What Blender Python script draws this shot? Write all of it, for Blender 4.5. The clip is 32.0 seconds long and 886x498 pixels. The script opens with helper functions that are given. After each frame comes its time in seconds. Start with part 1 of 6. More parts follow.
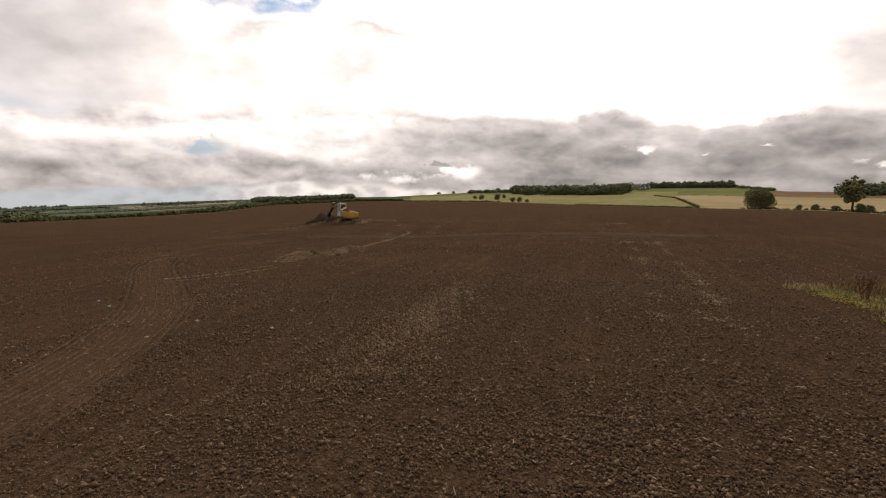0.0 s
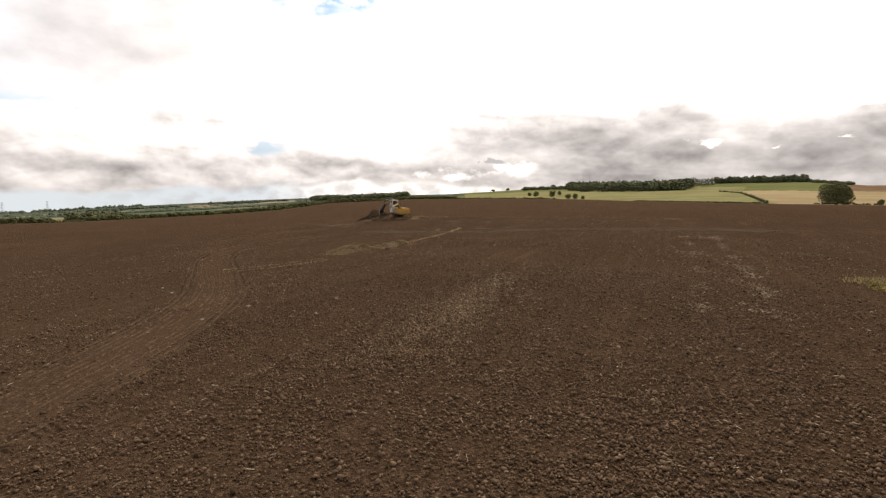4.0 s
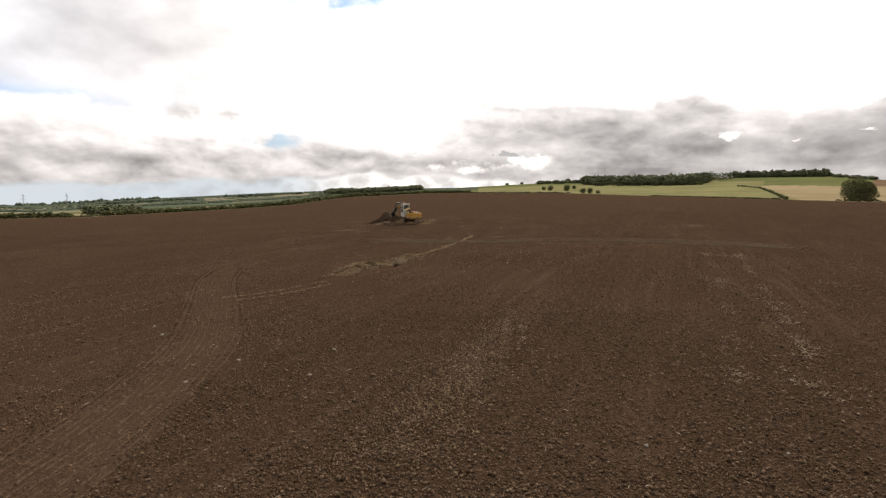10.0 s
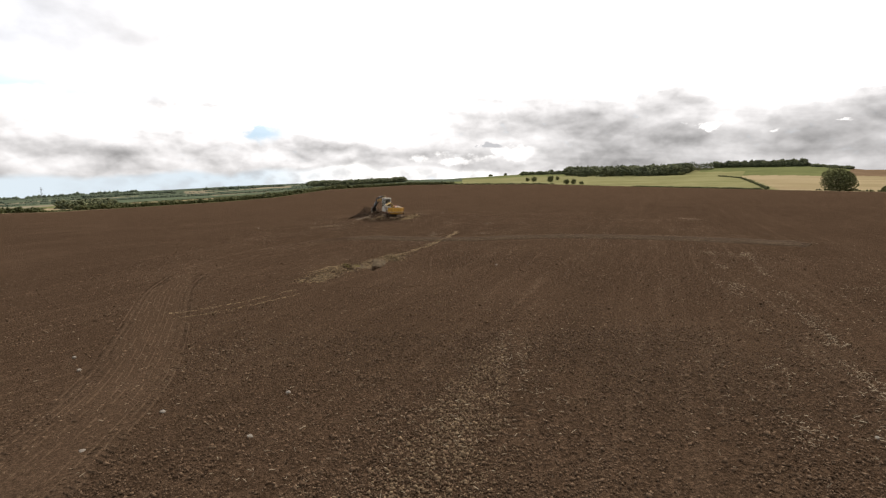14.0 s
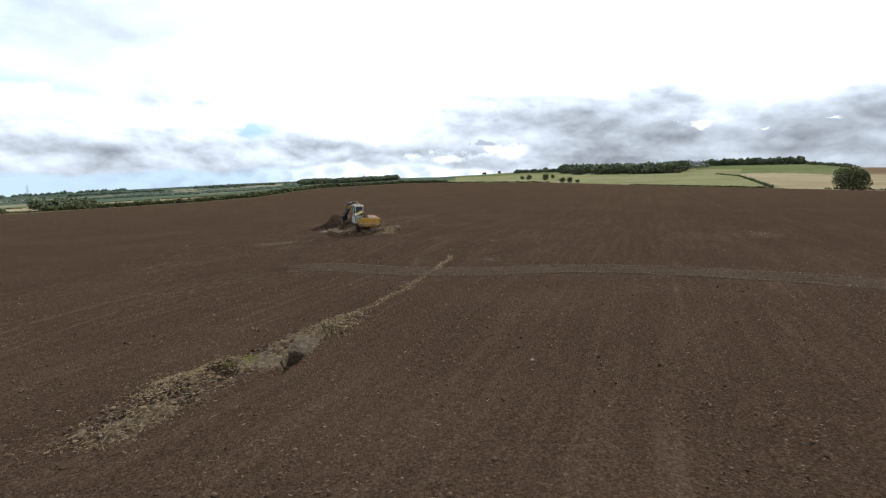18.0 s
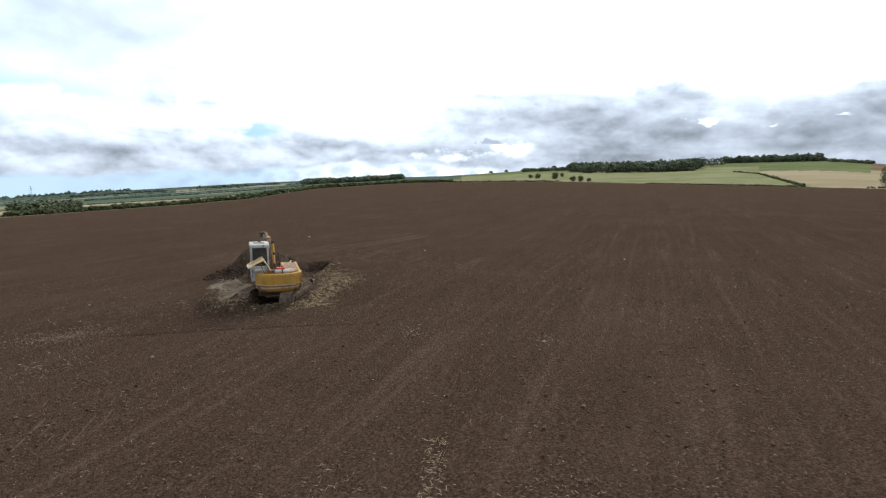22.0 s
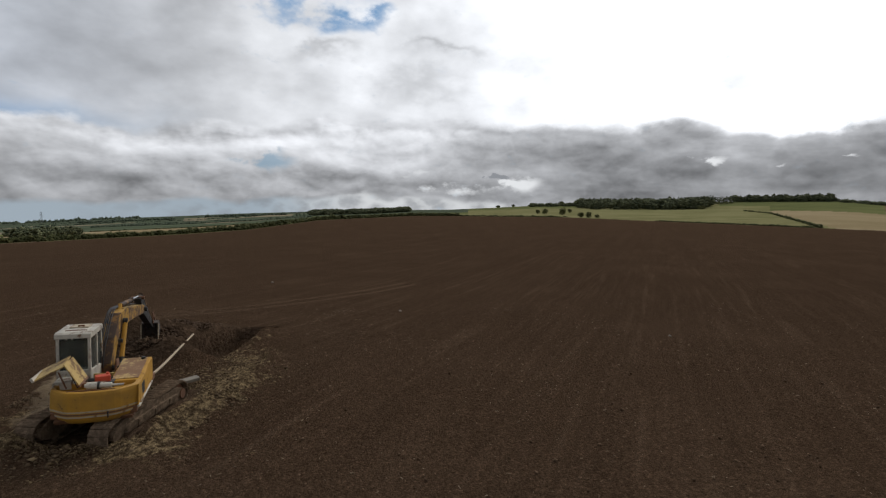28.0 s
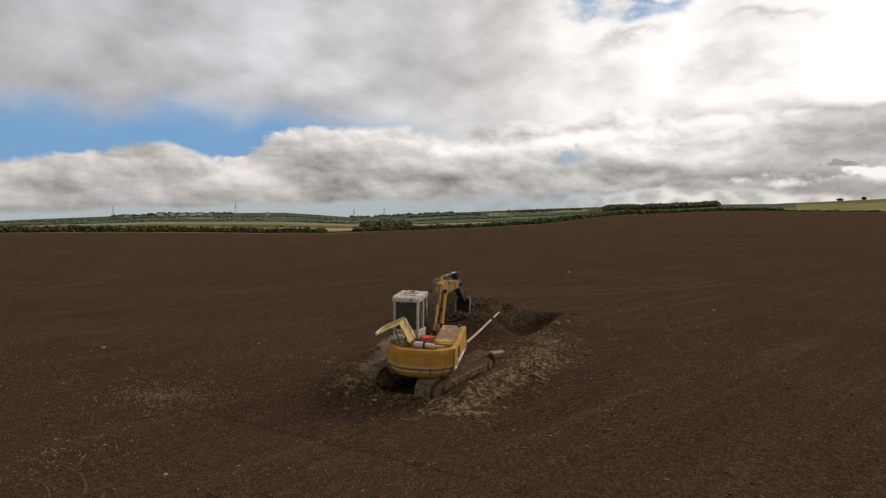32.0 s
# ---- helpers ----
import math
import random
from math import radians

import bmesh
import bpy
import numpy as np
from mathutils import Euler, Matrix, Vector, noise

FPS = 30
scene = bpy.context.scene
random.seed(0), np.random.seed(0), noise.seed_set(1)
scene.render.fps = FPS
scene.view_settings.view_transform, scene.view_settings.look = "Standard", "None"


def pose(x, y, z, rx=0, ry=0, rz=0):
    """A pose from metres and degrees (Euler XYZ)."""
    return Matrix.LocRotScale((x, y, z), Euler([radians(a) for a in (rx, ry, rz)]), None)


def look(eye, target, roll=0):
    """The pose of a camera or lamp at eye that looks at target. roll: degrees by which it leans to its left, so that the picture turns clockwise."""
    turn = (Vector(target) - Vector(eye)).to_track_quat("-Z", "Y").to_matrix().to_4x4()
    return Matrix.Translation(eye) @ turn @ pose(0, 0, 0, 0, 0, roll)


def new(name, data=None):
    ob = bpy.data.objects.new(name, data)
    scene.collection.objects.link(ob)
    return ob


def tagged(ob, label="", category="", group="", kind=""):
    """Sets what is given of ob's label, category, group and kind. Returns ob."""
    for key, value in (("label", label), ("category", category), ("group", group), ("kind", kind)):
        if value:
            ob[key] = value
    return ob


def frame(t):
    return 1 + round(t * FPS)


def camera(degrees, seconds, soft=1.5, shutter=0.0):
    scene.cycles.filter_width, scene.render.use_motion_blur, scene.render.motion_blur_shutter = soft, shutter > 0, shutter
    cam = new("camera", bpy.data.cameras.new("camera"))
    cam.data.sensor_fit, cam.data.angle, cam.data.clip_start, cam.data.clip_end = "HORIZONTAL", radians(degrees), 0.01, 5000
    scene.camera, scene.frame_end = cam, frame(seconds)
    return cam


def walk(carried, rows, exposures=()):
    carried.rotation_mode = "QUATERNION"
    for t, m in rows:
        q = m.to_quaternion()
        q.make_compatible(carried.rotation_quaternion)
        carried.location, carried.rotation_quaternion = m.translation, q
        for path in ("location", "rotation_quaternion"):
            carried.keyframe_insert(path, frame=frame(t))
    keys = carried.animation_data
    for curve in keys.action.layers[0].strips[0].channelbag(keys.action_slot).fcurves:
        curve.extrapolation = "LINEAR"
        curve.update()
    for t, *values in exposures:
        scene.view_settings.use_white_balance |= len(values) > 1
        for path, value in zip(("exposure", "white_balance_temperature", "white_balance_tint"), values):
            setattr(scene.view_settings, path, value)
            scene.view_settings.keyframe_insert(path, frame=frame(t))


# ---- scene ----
# ---- camera and its flight ----
cam = camera(78.475, 32.0, soft=1.3)
# seconds, place (m), heading to the left, tilt, lean (degrees)
FLIGHT = [
    (0.0, 4.59, -71.49, 3.32, -5.48, -5.14, 0.97),
    (0.5, 4.44, -71.56, 3.31, -9.35, -5.20, 0.89),
    (1.0, 4.29, -71.70, 3.31, -13.02, -5.27, 0.79),
    (1.5, 4.23, -71.81, 3.31, -14.27, -5.39, 0.72),
    (2.0, 4.26, -71.89, 3.26, -13.98, -5.42, 0.70),
    (2.5, 4.45, -71.92, 3.21, -10.04, -5.34, 0.68),
    (3.0, 4.79, -71.95, 3.17, -3.43, -5.43, 0.65),
    (3.5, 4.99, -71.97, 3.16, 0.37, -5.44, 0.58),
    (5.5, 5.08, -70.70, 2.99, -0.43, -5.70, 0.53),
    (6.0, 5.08, -70.32, 2.98, 0.70, -5.73, 0.58),
    (6.5, 5.11, -70.09, 3.07, 1.03, -5.73, 0.69),
    (7.0, 5.14, -69.95, 3.26, 0.14, -5.68, 0.75),
    (7.5, 5.15, -69.93, 3.48, -0.01, -5.64, 0.74),
    (8.0, 5.18, -69.97, 3.71, 0.39, -5.60, 0.69),
    (8.5, 5.21, -70.04, 3.90, 0.58, -5.67, 0.66),
    (9.0, 5.22, -70.12, 4.14, 1.31, -5.86, 0.69),
    (9.5, 5.23, -70.20, 4.36, 1.45, -6.09, 0.77),
    (10.0, 5.21, -70.31, 4.59, 1.66, -6.23, 0.73),
    (10.5, 5.23, -70.38, 4.71, 1.09, -6.39, 0.74),
    (11.0, 5.21, -70.48, 4.72, 1.07, -6.47, 0.69),
    (11.5, 5.17, -70.54, 4.68, 1.46, -6.72, 0.73),
    (12.0, 5.15, -70.34, 4.65, 1.56, -6.80, 0.75),
    (12.5, 5.15, -69.88, 4.63, 1.25, -6.86, 0.67),
    (13.0, 5.14, -69.08, 4.66, 0.35, -7.05, 0.56),
    (13.5, 5.16, -68.14, 4.70, 0.07, -7.07, 0.51),
    (14.0, 5.18, -67.05, 4.80, -0.03, -7.10, 0.42),
    (14.5, 5.22, -65.96, 4.89, 0.83, -7.04, 0.34),
    (16.5, 5.31, -58.27, 4.96, 1.22, -7.19, 0.35),
    (17.0, 5.39, -55.74, 5.01, 0.81, -7.17, 0.34),
    (17.5, 5.45, -53.13, 5.04, 0.45, -7.33, 0.36),
    (18.0, 5.56, -50.40, 5.15, -0.72, -7.31, 0.38),
    (18.5, 5.60, -47.64, 5.20, -0.16, -7.32, 0.37),
    (19.0, 5.68, -44.67, 5.29, 0.13, -7.26, 0.32),
    (19.5, 5.84, -41.56, 5.33, 0.17, -7.20, 0.27),
    (20.0, 6.00, -38.10, 5.41, -0.10, -7.25, 0.26),
    (20.5, 6.08, -34.53, 5.41, 0.05, -7.33, 0.24),
    (21.0, 6.29, -30.80, 5.54, 0.02, -7.45, 0.23),
    (21.5, 6.48, -27.18, 5.64, -0.06, -7.33, 0.20),
    (22.0, 6.66, -23.82, 5.73, -0.06, -7.44, 0.15),
    (22.5, 6.82, -20.86, 5.76, 0.44, -7.05, 0.20),
    (23.0, 6.99, -18.43, 5.78, 0.44, -6.56, 0.31),
    (23.5, 7.17, -16.56, 5.86, 0.23, -6.15, 0.43),
    (24.0, 7.30, -15.26, 5.95, 0.30, -5.65, 0.50),
    (24.5, 7.44, -14.37, 6.04, 0.59, -5.27, 0.56),
    (25.0, 7.60, -13.79, 6.08, 0.31, -4.94, 0.65),
    (25.5, 7.76, -13.40, 6.06, -0.03, -4.58, 0.75),
    (27.5, 8.22, -13.35, 6.20, -0.50, -3.96, 1.27),
    (28.0, 8.22, -13.26, 6.13, 0.66, -3.97, 1.22),
    (28.5, 8.16, -13.16, 6.11, 1.42, -3.92, 1.19),
    (29.0, 8.21, -13.04, 5.94, 5.20, -3.97, 1.23),
    (29.5, 8.26, -12.90, 5.77, 10.13, -4.16, 1.25),
    (30.0, 8.17, -12.82, 5.70, 13.40, -4.41, 1.19),
    (30.5, 8.00, -12.75, 5.67, 16.42, -4.69, 1.10),
    (31.0, 7.86, -12.68, 5.59, 20.83, -4.70, 1.02),
    (31.5, 7.76, -12.56, 5.60, 26.81, -4.98, 0.94),
    (32.0, 7.58, -12.54, 5.60, 30.97, -5.00, 0.84),
]
walk(cam, [(t, pose(x, y, z, 90 + tilt, 0, turn) @ pose(0, 0, 0, 0, 0, lean)) for t, x, y, z, turn, tilt, lean in FLIGHT],
     exposures=[(0, -0.36, 7250, 18), (1.0, -0.14, 7250, 18), (2.5, 0.16, 7200, 17), (8.0, -0.12, 6900, 14), (13.0, 0.19, 6800, 13), (17.0, 0.16, 5750, 7), (22.0, 0.15, 5450, 7), (25.0, -0.16, 5450, 7), (28.0, -0.92, 6200, 10), (29.0, -1.15, 6350, 10), (30.5, -0.98, 6600, 11), (32.0, -0.68, 6850, 12)])

# ---- node helpers ----
def node(nt, kind, **sets):
    n = nt.nodes.new(kind)
    for key, value in sets.items():
        setattr(n, key, value)
    return n


def put(nt, socket, value):
    if hasattr(value, "is_output"):
        nt.links.new(value, socket)
    else:
        socket.default_value = value


def calc(nt, op, a, b=0.0, c=0.0, clamp=False):
    n = node(nt, "ShaderNodeMath", operation=op, use_clamp=clamp)
    for s, v in zip(n.inputs, (a, b, c)):
        put(nt, s, v)
    return n.outputs[0]


def blend(nt, fac, a, b, mode="MIX"):
    n = node(nt, "ShaderNodeMix", data_type="RGBA", blend_type=mode)
    put(nt, n.inputs["Factor"], fac)
    put(nt, n.inputs[6], a if hasattr(a, "is_output") else (*a, 1))
    put(nt, n.inputs[7], b if hasattr(b, "is_output") else (*b, 1))
    return n.outputs[2]


def grain(nt, vec, scale, detail=4.0, rough=0.55, stretch=None, kind="ShaderNodeTexNoise", warp=0.0):
    if stretch:
        m = node(nt, "ShaderNodeMapping")
        put(nt, m.inputs[0], vec)
        m.inputs["Scale"].default_value = stretch
        vec = m.outputs[0]
    n = node(nt, kind)
    put(nt, n.inputs["Vector"], vec)
    n.inputs["Scale"].default_value = scale
    if kind == "ShaderNodeTexNoise":
        n.inputs["Detail"].default_value, n.inputs["Roughness"].default_value, n.inputs["Distortion"].default_value = detail, rough, warp
    return n.outputs[0]


def ramp(nt, value, low, high, to=(0.0, 1.0)):
    n = node(nt, "ShaderNodeMapRange", interpolation_type="SMOOTHSTEP")
    for s, v in zip(n.inputs, (value, low, high, *to)):
        put(nt, s, v)
    return n.outputs[0]


# ---- sky, sun ----
SUN_AZ, SUN_EL = 22.0, 41.0
world = bpy.data.worlds.new("sky")
scene.world = world
world.use_nodes = True
wt = world.node_tree
wt.nodes.clear()
sky = node(wt, "ShaderNodeTexSky", sky_type="NISHITA", sun_disc=False)
sky.sun_elevation, sky.sun_rotation = radians(SUN_EL), radians(SUN_AZ)
direction = node(wt, "ShaderNodeTexCoord").outputs["Generated"]
xyz = node(wt, "ShaderNodeSeparateXYZ")
wt.links.new(direction, xyz.inputs[0])
dx, dy, dz = xyz.outputs
azim = calc(wt, "MULTIPLY", calc(wt, "ARCTAN2", dx, dy), 57.29578)
elev = calc(wt, "MULTIPLY", calc(wt, "ARCSINE", dz), 57.29578)
# cloud forms lie somewhat flat
polar = node(wt, "ShaderNodeVectorMath", operation="MULTIPLY")
put(wt, polar.inputs[0], direction)
polar.inputs[1].default_value = (7.0, 7.0, 12.0)
polar = polar.outputs[0]


def shifted(vec, x, y):
    n = node(wt, "ShaderNodeVectorMath", operation="ADD")
    put(wt, n.inputs[0], vec)
    n.inputs[1].default_value = (0.4 * x, 0.9 * x, y)
    return n.outputs[0]


def puffs(vec, scale):
    """Rounded cloud heads: soft cells frayed by noise."""
    frayed = node(wt, "ShaderNodeTexNoise")
    put(wt, frayed.inputs["Vector"], vec)
    frayed.inputs["Scale"].default_value, frayed.inputs["Detail"].default_value = scale * 1.7, 4.0
    fray = node(wt, "ShaderNodeVectorMath", operation="MULTIPLY_ADD")
    put(wt, fray.inputs[0], frayed.outputs["Color"])
    fray.inputs[1].default_value = (0.9 / scale, 0.9 / scale, 0.9 / scale)
    put(wt, fray.inputs[2], vec)
    cells = node(wt, "ShaderNodeTexVoronoi", feature="F1")
    put(wt, cells.inputs["Vector"], fray.outputs[0])
    cells.inputs["Scale"].default_value = scale
    return calc(wt, "SUBTRACT", 1.0, cells.outputs["Distance"])


n_mid = grain(wt, polar, 0.8, 5, 0.5)
n_soft = grain(wt, polar, 1.9, 4, 0.5)
n_fine = grain(wt, polar, 4.5, 6, 0.58)
# light falls on the clouds from above and from the sun's side
lump_a, lump_b = puffs(polar, 1.1), puffs(shifted(polar, 0.10, 0.16), 1.1)
small_a, small_b = puffs(polar, 3.2), puffs(shifted(polar, 0.04, 0.06), 3.2)
emboss = calc(wt, "ADD", calc(wt, "SUBTRACT", lump_a, lump_b), calc(wt, "MULTIPLY", calc(wt, "SUBTRACT", small_a, small_b), 0.35))
azim_true, elev_true = azim, elev
azim = calc(wt, "MULTIPLY_ADD", calc(wt, "SUBTRACT", n_fine, 0.5), 5.0, azim)
lift = calc(wt, "ADD", calc(wt, "MULTIPLY", calc(wt, "SUBTRACT", lump_a, 0.48), 2.2), calc(wt, "MULTIPLY", calc(wt, "SUBTRACT", n_fine, 0.5), 1.0))
lift = calc(wt, "MULTIPLY", lift, calc(wt, "MULTIPLY_ADD", calc(wt, "MAXIMUM", elev_true, 0.0), 0.10, 0.35))
elev = calc(wt, "SUBTRACT", elev_true, lift)


def profile(value, rows):
    """Piecewise straight line through (value, height) rows."""
    total = rows[0][1]
    for (a, p), (b, q) in zip(rows, rows[1:]):
        n = node(wt, "ShaderNodeMapRange")
        for s, v in zip(n.inputs, (value, a, b, 0.0, q - p)):
            put(wt, s, v)
        total = calc(wt, "ADD", total, n.outputs[0])
    return total


def patch(az, el, w, h):
    a = calc(wt, "POWER", calc(wt, "DIVIDE", calc(wt, "SUBTRACT", azim, az), w), 2.0)
    e = calc(wt, "POWER", calc(wt, "DIVIDE", calc(wt, "SUBTRACT", elev, el), h), 2.0)
    return calc(wt, "EXPONENT", calc(wt, "MULTIPLY", calc(wt, "ADD", a, e), -1.0))


def gather(rows):
    total = 0.0
    for weight, *place in rows:
        total = calc(wt, "MULTIPLY_ADD", patch(*place), weight, total)
    return total


def grey(value, warm=0.0):
    """A cloud colour from its brightness: thick parts are cooler."""
    n = node(wt, "ShaderNodeCombineXYZ")
    for k, tint in enumerate((1.0, 0.997, 0.998)):
        put(wt, n.inputs[k], calc(wt, "MULTIPLY", value, tint))
    return n.outputs[0]


# high sheet of cloud, thin and glaring round the sun
sheet = profile(azim_true, [(-75, 0.80), (-60, 0.93), (-44, 1.03), (-30, 1.17), (-18, 1.38), (-8, 1.64), (2, 2.05), (12, 2.7), (34, 2.7), (42, 1.7), (50, 1.05), (75, 0.9)])
sheet = calc(wt, "MULTIPLY", sheet, calc(wt, "ADD", 0.38, calc(wt, "MULTIPLY", n_mid, 1.12)))
sheet = calc(wt, "MULTIPLY", sheet, calc(wt, "ADD", 0.74, calc(wt, "MULTIPLY", n_soft, 0.48)))
sheet = calc(wt, "MULTIPLY", sheet, calc(wt, "SUBTRACT", 1.0, gather([(0.30, -3.5, 12.6, 5.0, 1.5), (0.35, 44, 11, 5, 2.5), (0.30, -1, 15.6, 4, 0.6), (0.18, -50, 9.5, 14, 1.6), (0.3, -13, 15.0, 3, 0.7)])))
heaven = grey(sheet)
heaven = blend(wt, calc(wt, "MULTIPLY", ramp(wt, azim_true, -18, -50), 1.0), heaven, blend(wt, 1.0, heaven, (0.94, 0.985, 1.06), "MULTIPLY"))
# blue openings
blue = blend(wt, 0.8, blend(wt, 1.0, sky.outputs[0], (0.10, 0.10, 0.10), "MULTIPLY"), (0.26, 0.61, 1.12))
wash = blend(wt, ramp(wt, azim_true, -50, -24), blue, (0.62, 0.76, 0.90))
brim = profile(azim, [(-80, 6.6), (-66, 7.6), (-57, 8.4), (-48, 8.4), (-41, 8.2), (-35, 8.1), (-28, 8.1), (-22, 7.9), (-19, 6.0)])
open_band = calc(wt, "MULTIPLY", ramp(wt, calc(wt, "SUBTRACT", brim, elev), -1.7, 2.4), ramp(wt, azim, -20, -38, (0.0, 1.0)))
heaven = blend(wt, open_band, heaven, wash)
holes = calc(wt, "ADD", gather([(0.9, -11.5, 17.8, 3.8, 1.7), (0.6, -7.5, 18.8, 2.0, 0.9), (0.6, -17, 18.8, 3.4, 0.9), (0.5, -12, 22, 9, 2.5)]), calc(wt, "MULTIPLY_ADD", calc(wt, "SUBTRACT", n_fine, 0.5), 0.8, calc(wt, "MULTIPLY", calc(wt, "SUBTRACT", n_soft, 0.5), 1.3)))
heaven = blend(wt, ramp(wt, holes, 0.25, 1.2), heaven, (0.32, 0.60, 0.98))
# heaped bank along the horizon: bright rounded tops, flat dark base
top = profile(azim, [(-90, 2.6), (-70, 3.0), (-66, 3.6), (-62, 5.0), (-57, 4.9), (-53.4, 3.9), (-50, 5.6), (-45, 7.0), (-40, 7.6), (-33, 7.9), (-25, 8.2), (-18, 9.0), (-10, 9.7), (-2, 9.6), (4, 9.5), (12, 9.4), (22, 8.9), (31, 8.0), (34, 8.0), (40, 9.2), (50, 9.6), (80, 8)])
base = profile(azim, [(-80, -1.7), (-62, -1.1), (-48, -0.4), (-38, 0.1), (-14, 0.8), (-9, 1.2), (4, 1.1), (10, 0.2), (20, -0.5)])
body = ramp(wt, calc(wt, "SUBTRACT", top, elev), 0.0, profile(azim, [(-45, 0.7), (-25, 1.3), (-8, 1.8), (4, 1.8), (30, 1.2)]))
share = calc(wt, "DIVIDE", calc(wt, "SUBTRACT", elev, base), calc(wt, "SUBTRACT", top, base), clamp=True)
left_light = profile(share, [(0.0, 0.52), (0.15, 0.58), (0.45, 0.72), (0.8, 0.84), (1.0, 0.94)])
right_light = profile(share, [(0.0, 0.44), (0.25, 0.40), (0.55, 0.44), (0.8, 0.56), (1.0, 0.95)])
heap = blend(wt, ramp(wt, azim, -14, 10), grey(left_light), grey(right_light))
relit = calc(wt, "ADD", 0.50, calc(wt, "MULTIPLY", n_mid, 1.0))
relit = calc(wt, "MULTIPLY", relit, calc(wt, "ADD", 0.85, calc(wt, "MULTIPLY", n_soft, 0.3)))
layers = grain(wt, direction, 1.0, 4, 0.5, (5.0, 5.0, 26.0), warp=0.6)
relit = calc(wt, "MULTIPLY", relit, calc(wt, "MULTIPLY_ADD", layers, 0.9, 0.55))
relit = calc(wt, "MULTIPLY_ADD", emboss, 1.1, relit)
marks = gather([(0.6, -27, 6.0, 8, 0.8), (0.5, -60, 3.4, 6, 0.5), (0.8, -9, 5.0, 9, 1.3), (0.5, -3, 3.6, 5, 0.8), (0.7, -14, 6.6, 9, 0.8), (0.6, -2, 7.2, 6, 0.7), (-0.35, -30, 2.6, 9, 0.8), (-0.45, -8.5, 2.9, 4.5, 0.6), (-0.25, -43, 3.6, 7, 1.2), (0.5, 49, 4.0, 5.5, 0.35), (0.3, 2, 6, 6, 1.2)])
relit = calc(wt, "MAXIMUM", calc(wt, "ADD", relit, calc(wt, "MULTIPLY", marks, 0.7)), 0.35)
relit = calc(wt, "MULTIPLY", relit, profile(azim_true, [(-48, 1.08), (-36, 1.18), (-24, 1.24), (-12, 1.34), (1, 1.44), (9, 1.42), (16, 1.34), (32, 1.20)]))
heap = blend(wt, 1.0, heap, grey(relit), "MULTIPLY")
heaven = blend(wt, body, heaven, heap)
# strip under the bank: pale and hazy, with small dark heaps in the glare
under = ramp(wt, calc(wt, "SUBTRACT", base, elev), -0.35, 0.35)
strip = blend(wt, ramp(wt, azim, -20, -8), (0.66, 0.76, 0.83), (1.25, 1.25, 1.22))
dots = ramp(wt, calc(wt, "ADD", small_a, calc(wt, "MULTIPLY", n_fine, 0.5)), 0.6, 1.15)
strip = blend(wt, calc(wt, "MULTIPLY", dots, calc(wt, "MULTIPLY", ramp(wt, azim, -42, -14), 0.6)), strip, (0.42, 0.43, 0.45))
heaven = blend(wt, under, heaven, strip)
# bright rents in the bank and a small cloud in the glare
rents = calc(wt, "ADD", gather([(1.05, 7.4, 2.9, 2.4, 0.70), (0.2, 3, 2.0, 7, 0.8), (1.0, 25.6, 5.1, 1.15, 0.38), (0.8, 35.6, 5.0, 0.9, 0.25), (0.6, 31, 4.6, 0.5, 0.2), (0.55, -3.5, 3.6, 2.2, 0.35), (0.85, 49, 4.0, 5.5, 0.45), (0.35, 0.5, 2.2, 4, 0.4)]), calc(wt, "MULTIPLY", calc(wt, "SUBTRACT", n_fine, 0.5), 1.7))
heaven = blend(wt, ramp(wt, rents, 0.30, 0.95), heaven, (1.5, 1.49, 1.46))
hole = ramp(wt, calc(wt, "ADD", gather([(1.1, -18.1, 4.4, 2.4, 0.55), (0.7, -17.6, 5.5, 0.9, 0.5)]), calc(wt, "MULTIPLY", calc(wt, "SUBTRACT", n_fine, 0.5), 2.0)), 0.20, 1.15)
heaven = blend(wt, calc(wt, "MULTIPLY", hole, 0.8), heaven, (0.50, 0.70, 0.86))
islet = ramp(wt, calc(wt, "ADD", gather([(1.0, 4.9, 3.5, 1.5, 0.42)]), calc(wt, "MULTIPLY", calc(wt, "SUBTRACT", n_fine, 0.5), 0.9)), 0.4, 0.7)
heaven = blend(wt, islet, heaven, (0.52, 0.53, 0.55))
back = node(wt, "ShaderNodeBackground")
put(wt, back.inputs[0], heaven)
back.inputs[1].default_value = 1.0
wt.links.new(back.outputs[0], node(wt, "ShaderNodeOutputWorld").inputs[0])

sun = new("sun", bpy.data.lights.new("sun", "SUN"))
sun.data.energy, sun.data.angle, sun.data.color = 2.2, radians(24), (1.0, 0.95, 0.88)
sa, se = radians(SUN_AZ), radians(SUN_EL)
sun.matrix_world = look((60 * math.sin(sa), 60 * math.cos(sa), 60), (60 * math.sin(sa) - 100 * math.sin(sa) * math.cos(se), 60 * math.cos(sa) - 100 * math.cos(sa) * math.cos(se), 60 - 100 * math.sin(se)))


# ---- materials ----
def surface(name, rough=0.8, metal=0.0, spec=0.3):
    m = bpy.data.materials.new(name)
    m.use_nodes = True
    nt = m.node_tree
    b = nt.nodes["Principled BSDF"]
    b.inputs["Roughness"].default_value, b.inputs["Metallic"].default_value = rough, metal
    b.inputs["Specular IOR Level"].default_value = spec
    return m, nt, b


def relief(nt, b, height, strength=0.5, distance=0.02):
    n = node(nt, "ShaderNodeBump")
    n.inputs["Strength"].default_value, n.inputs["Distance"].default_value = strength, distance
    put(nt, n.inputs["Height"], height)
    nt.links.new(n.outputs[0], b.inputs["Normal"])


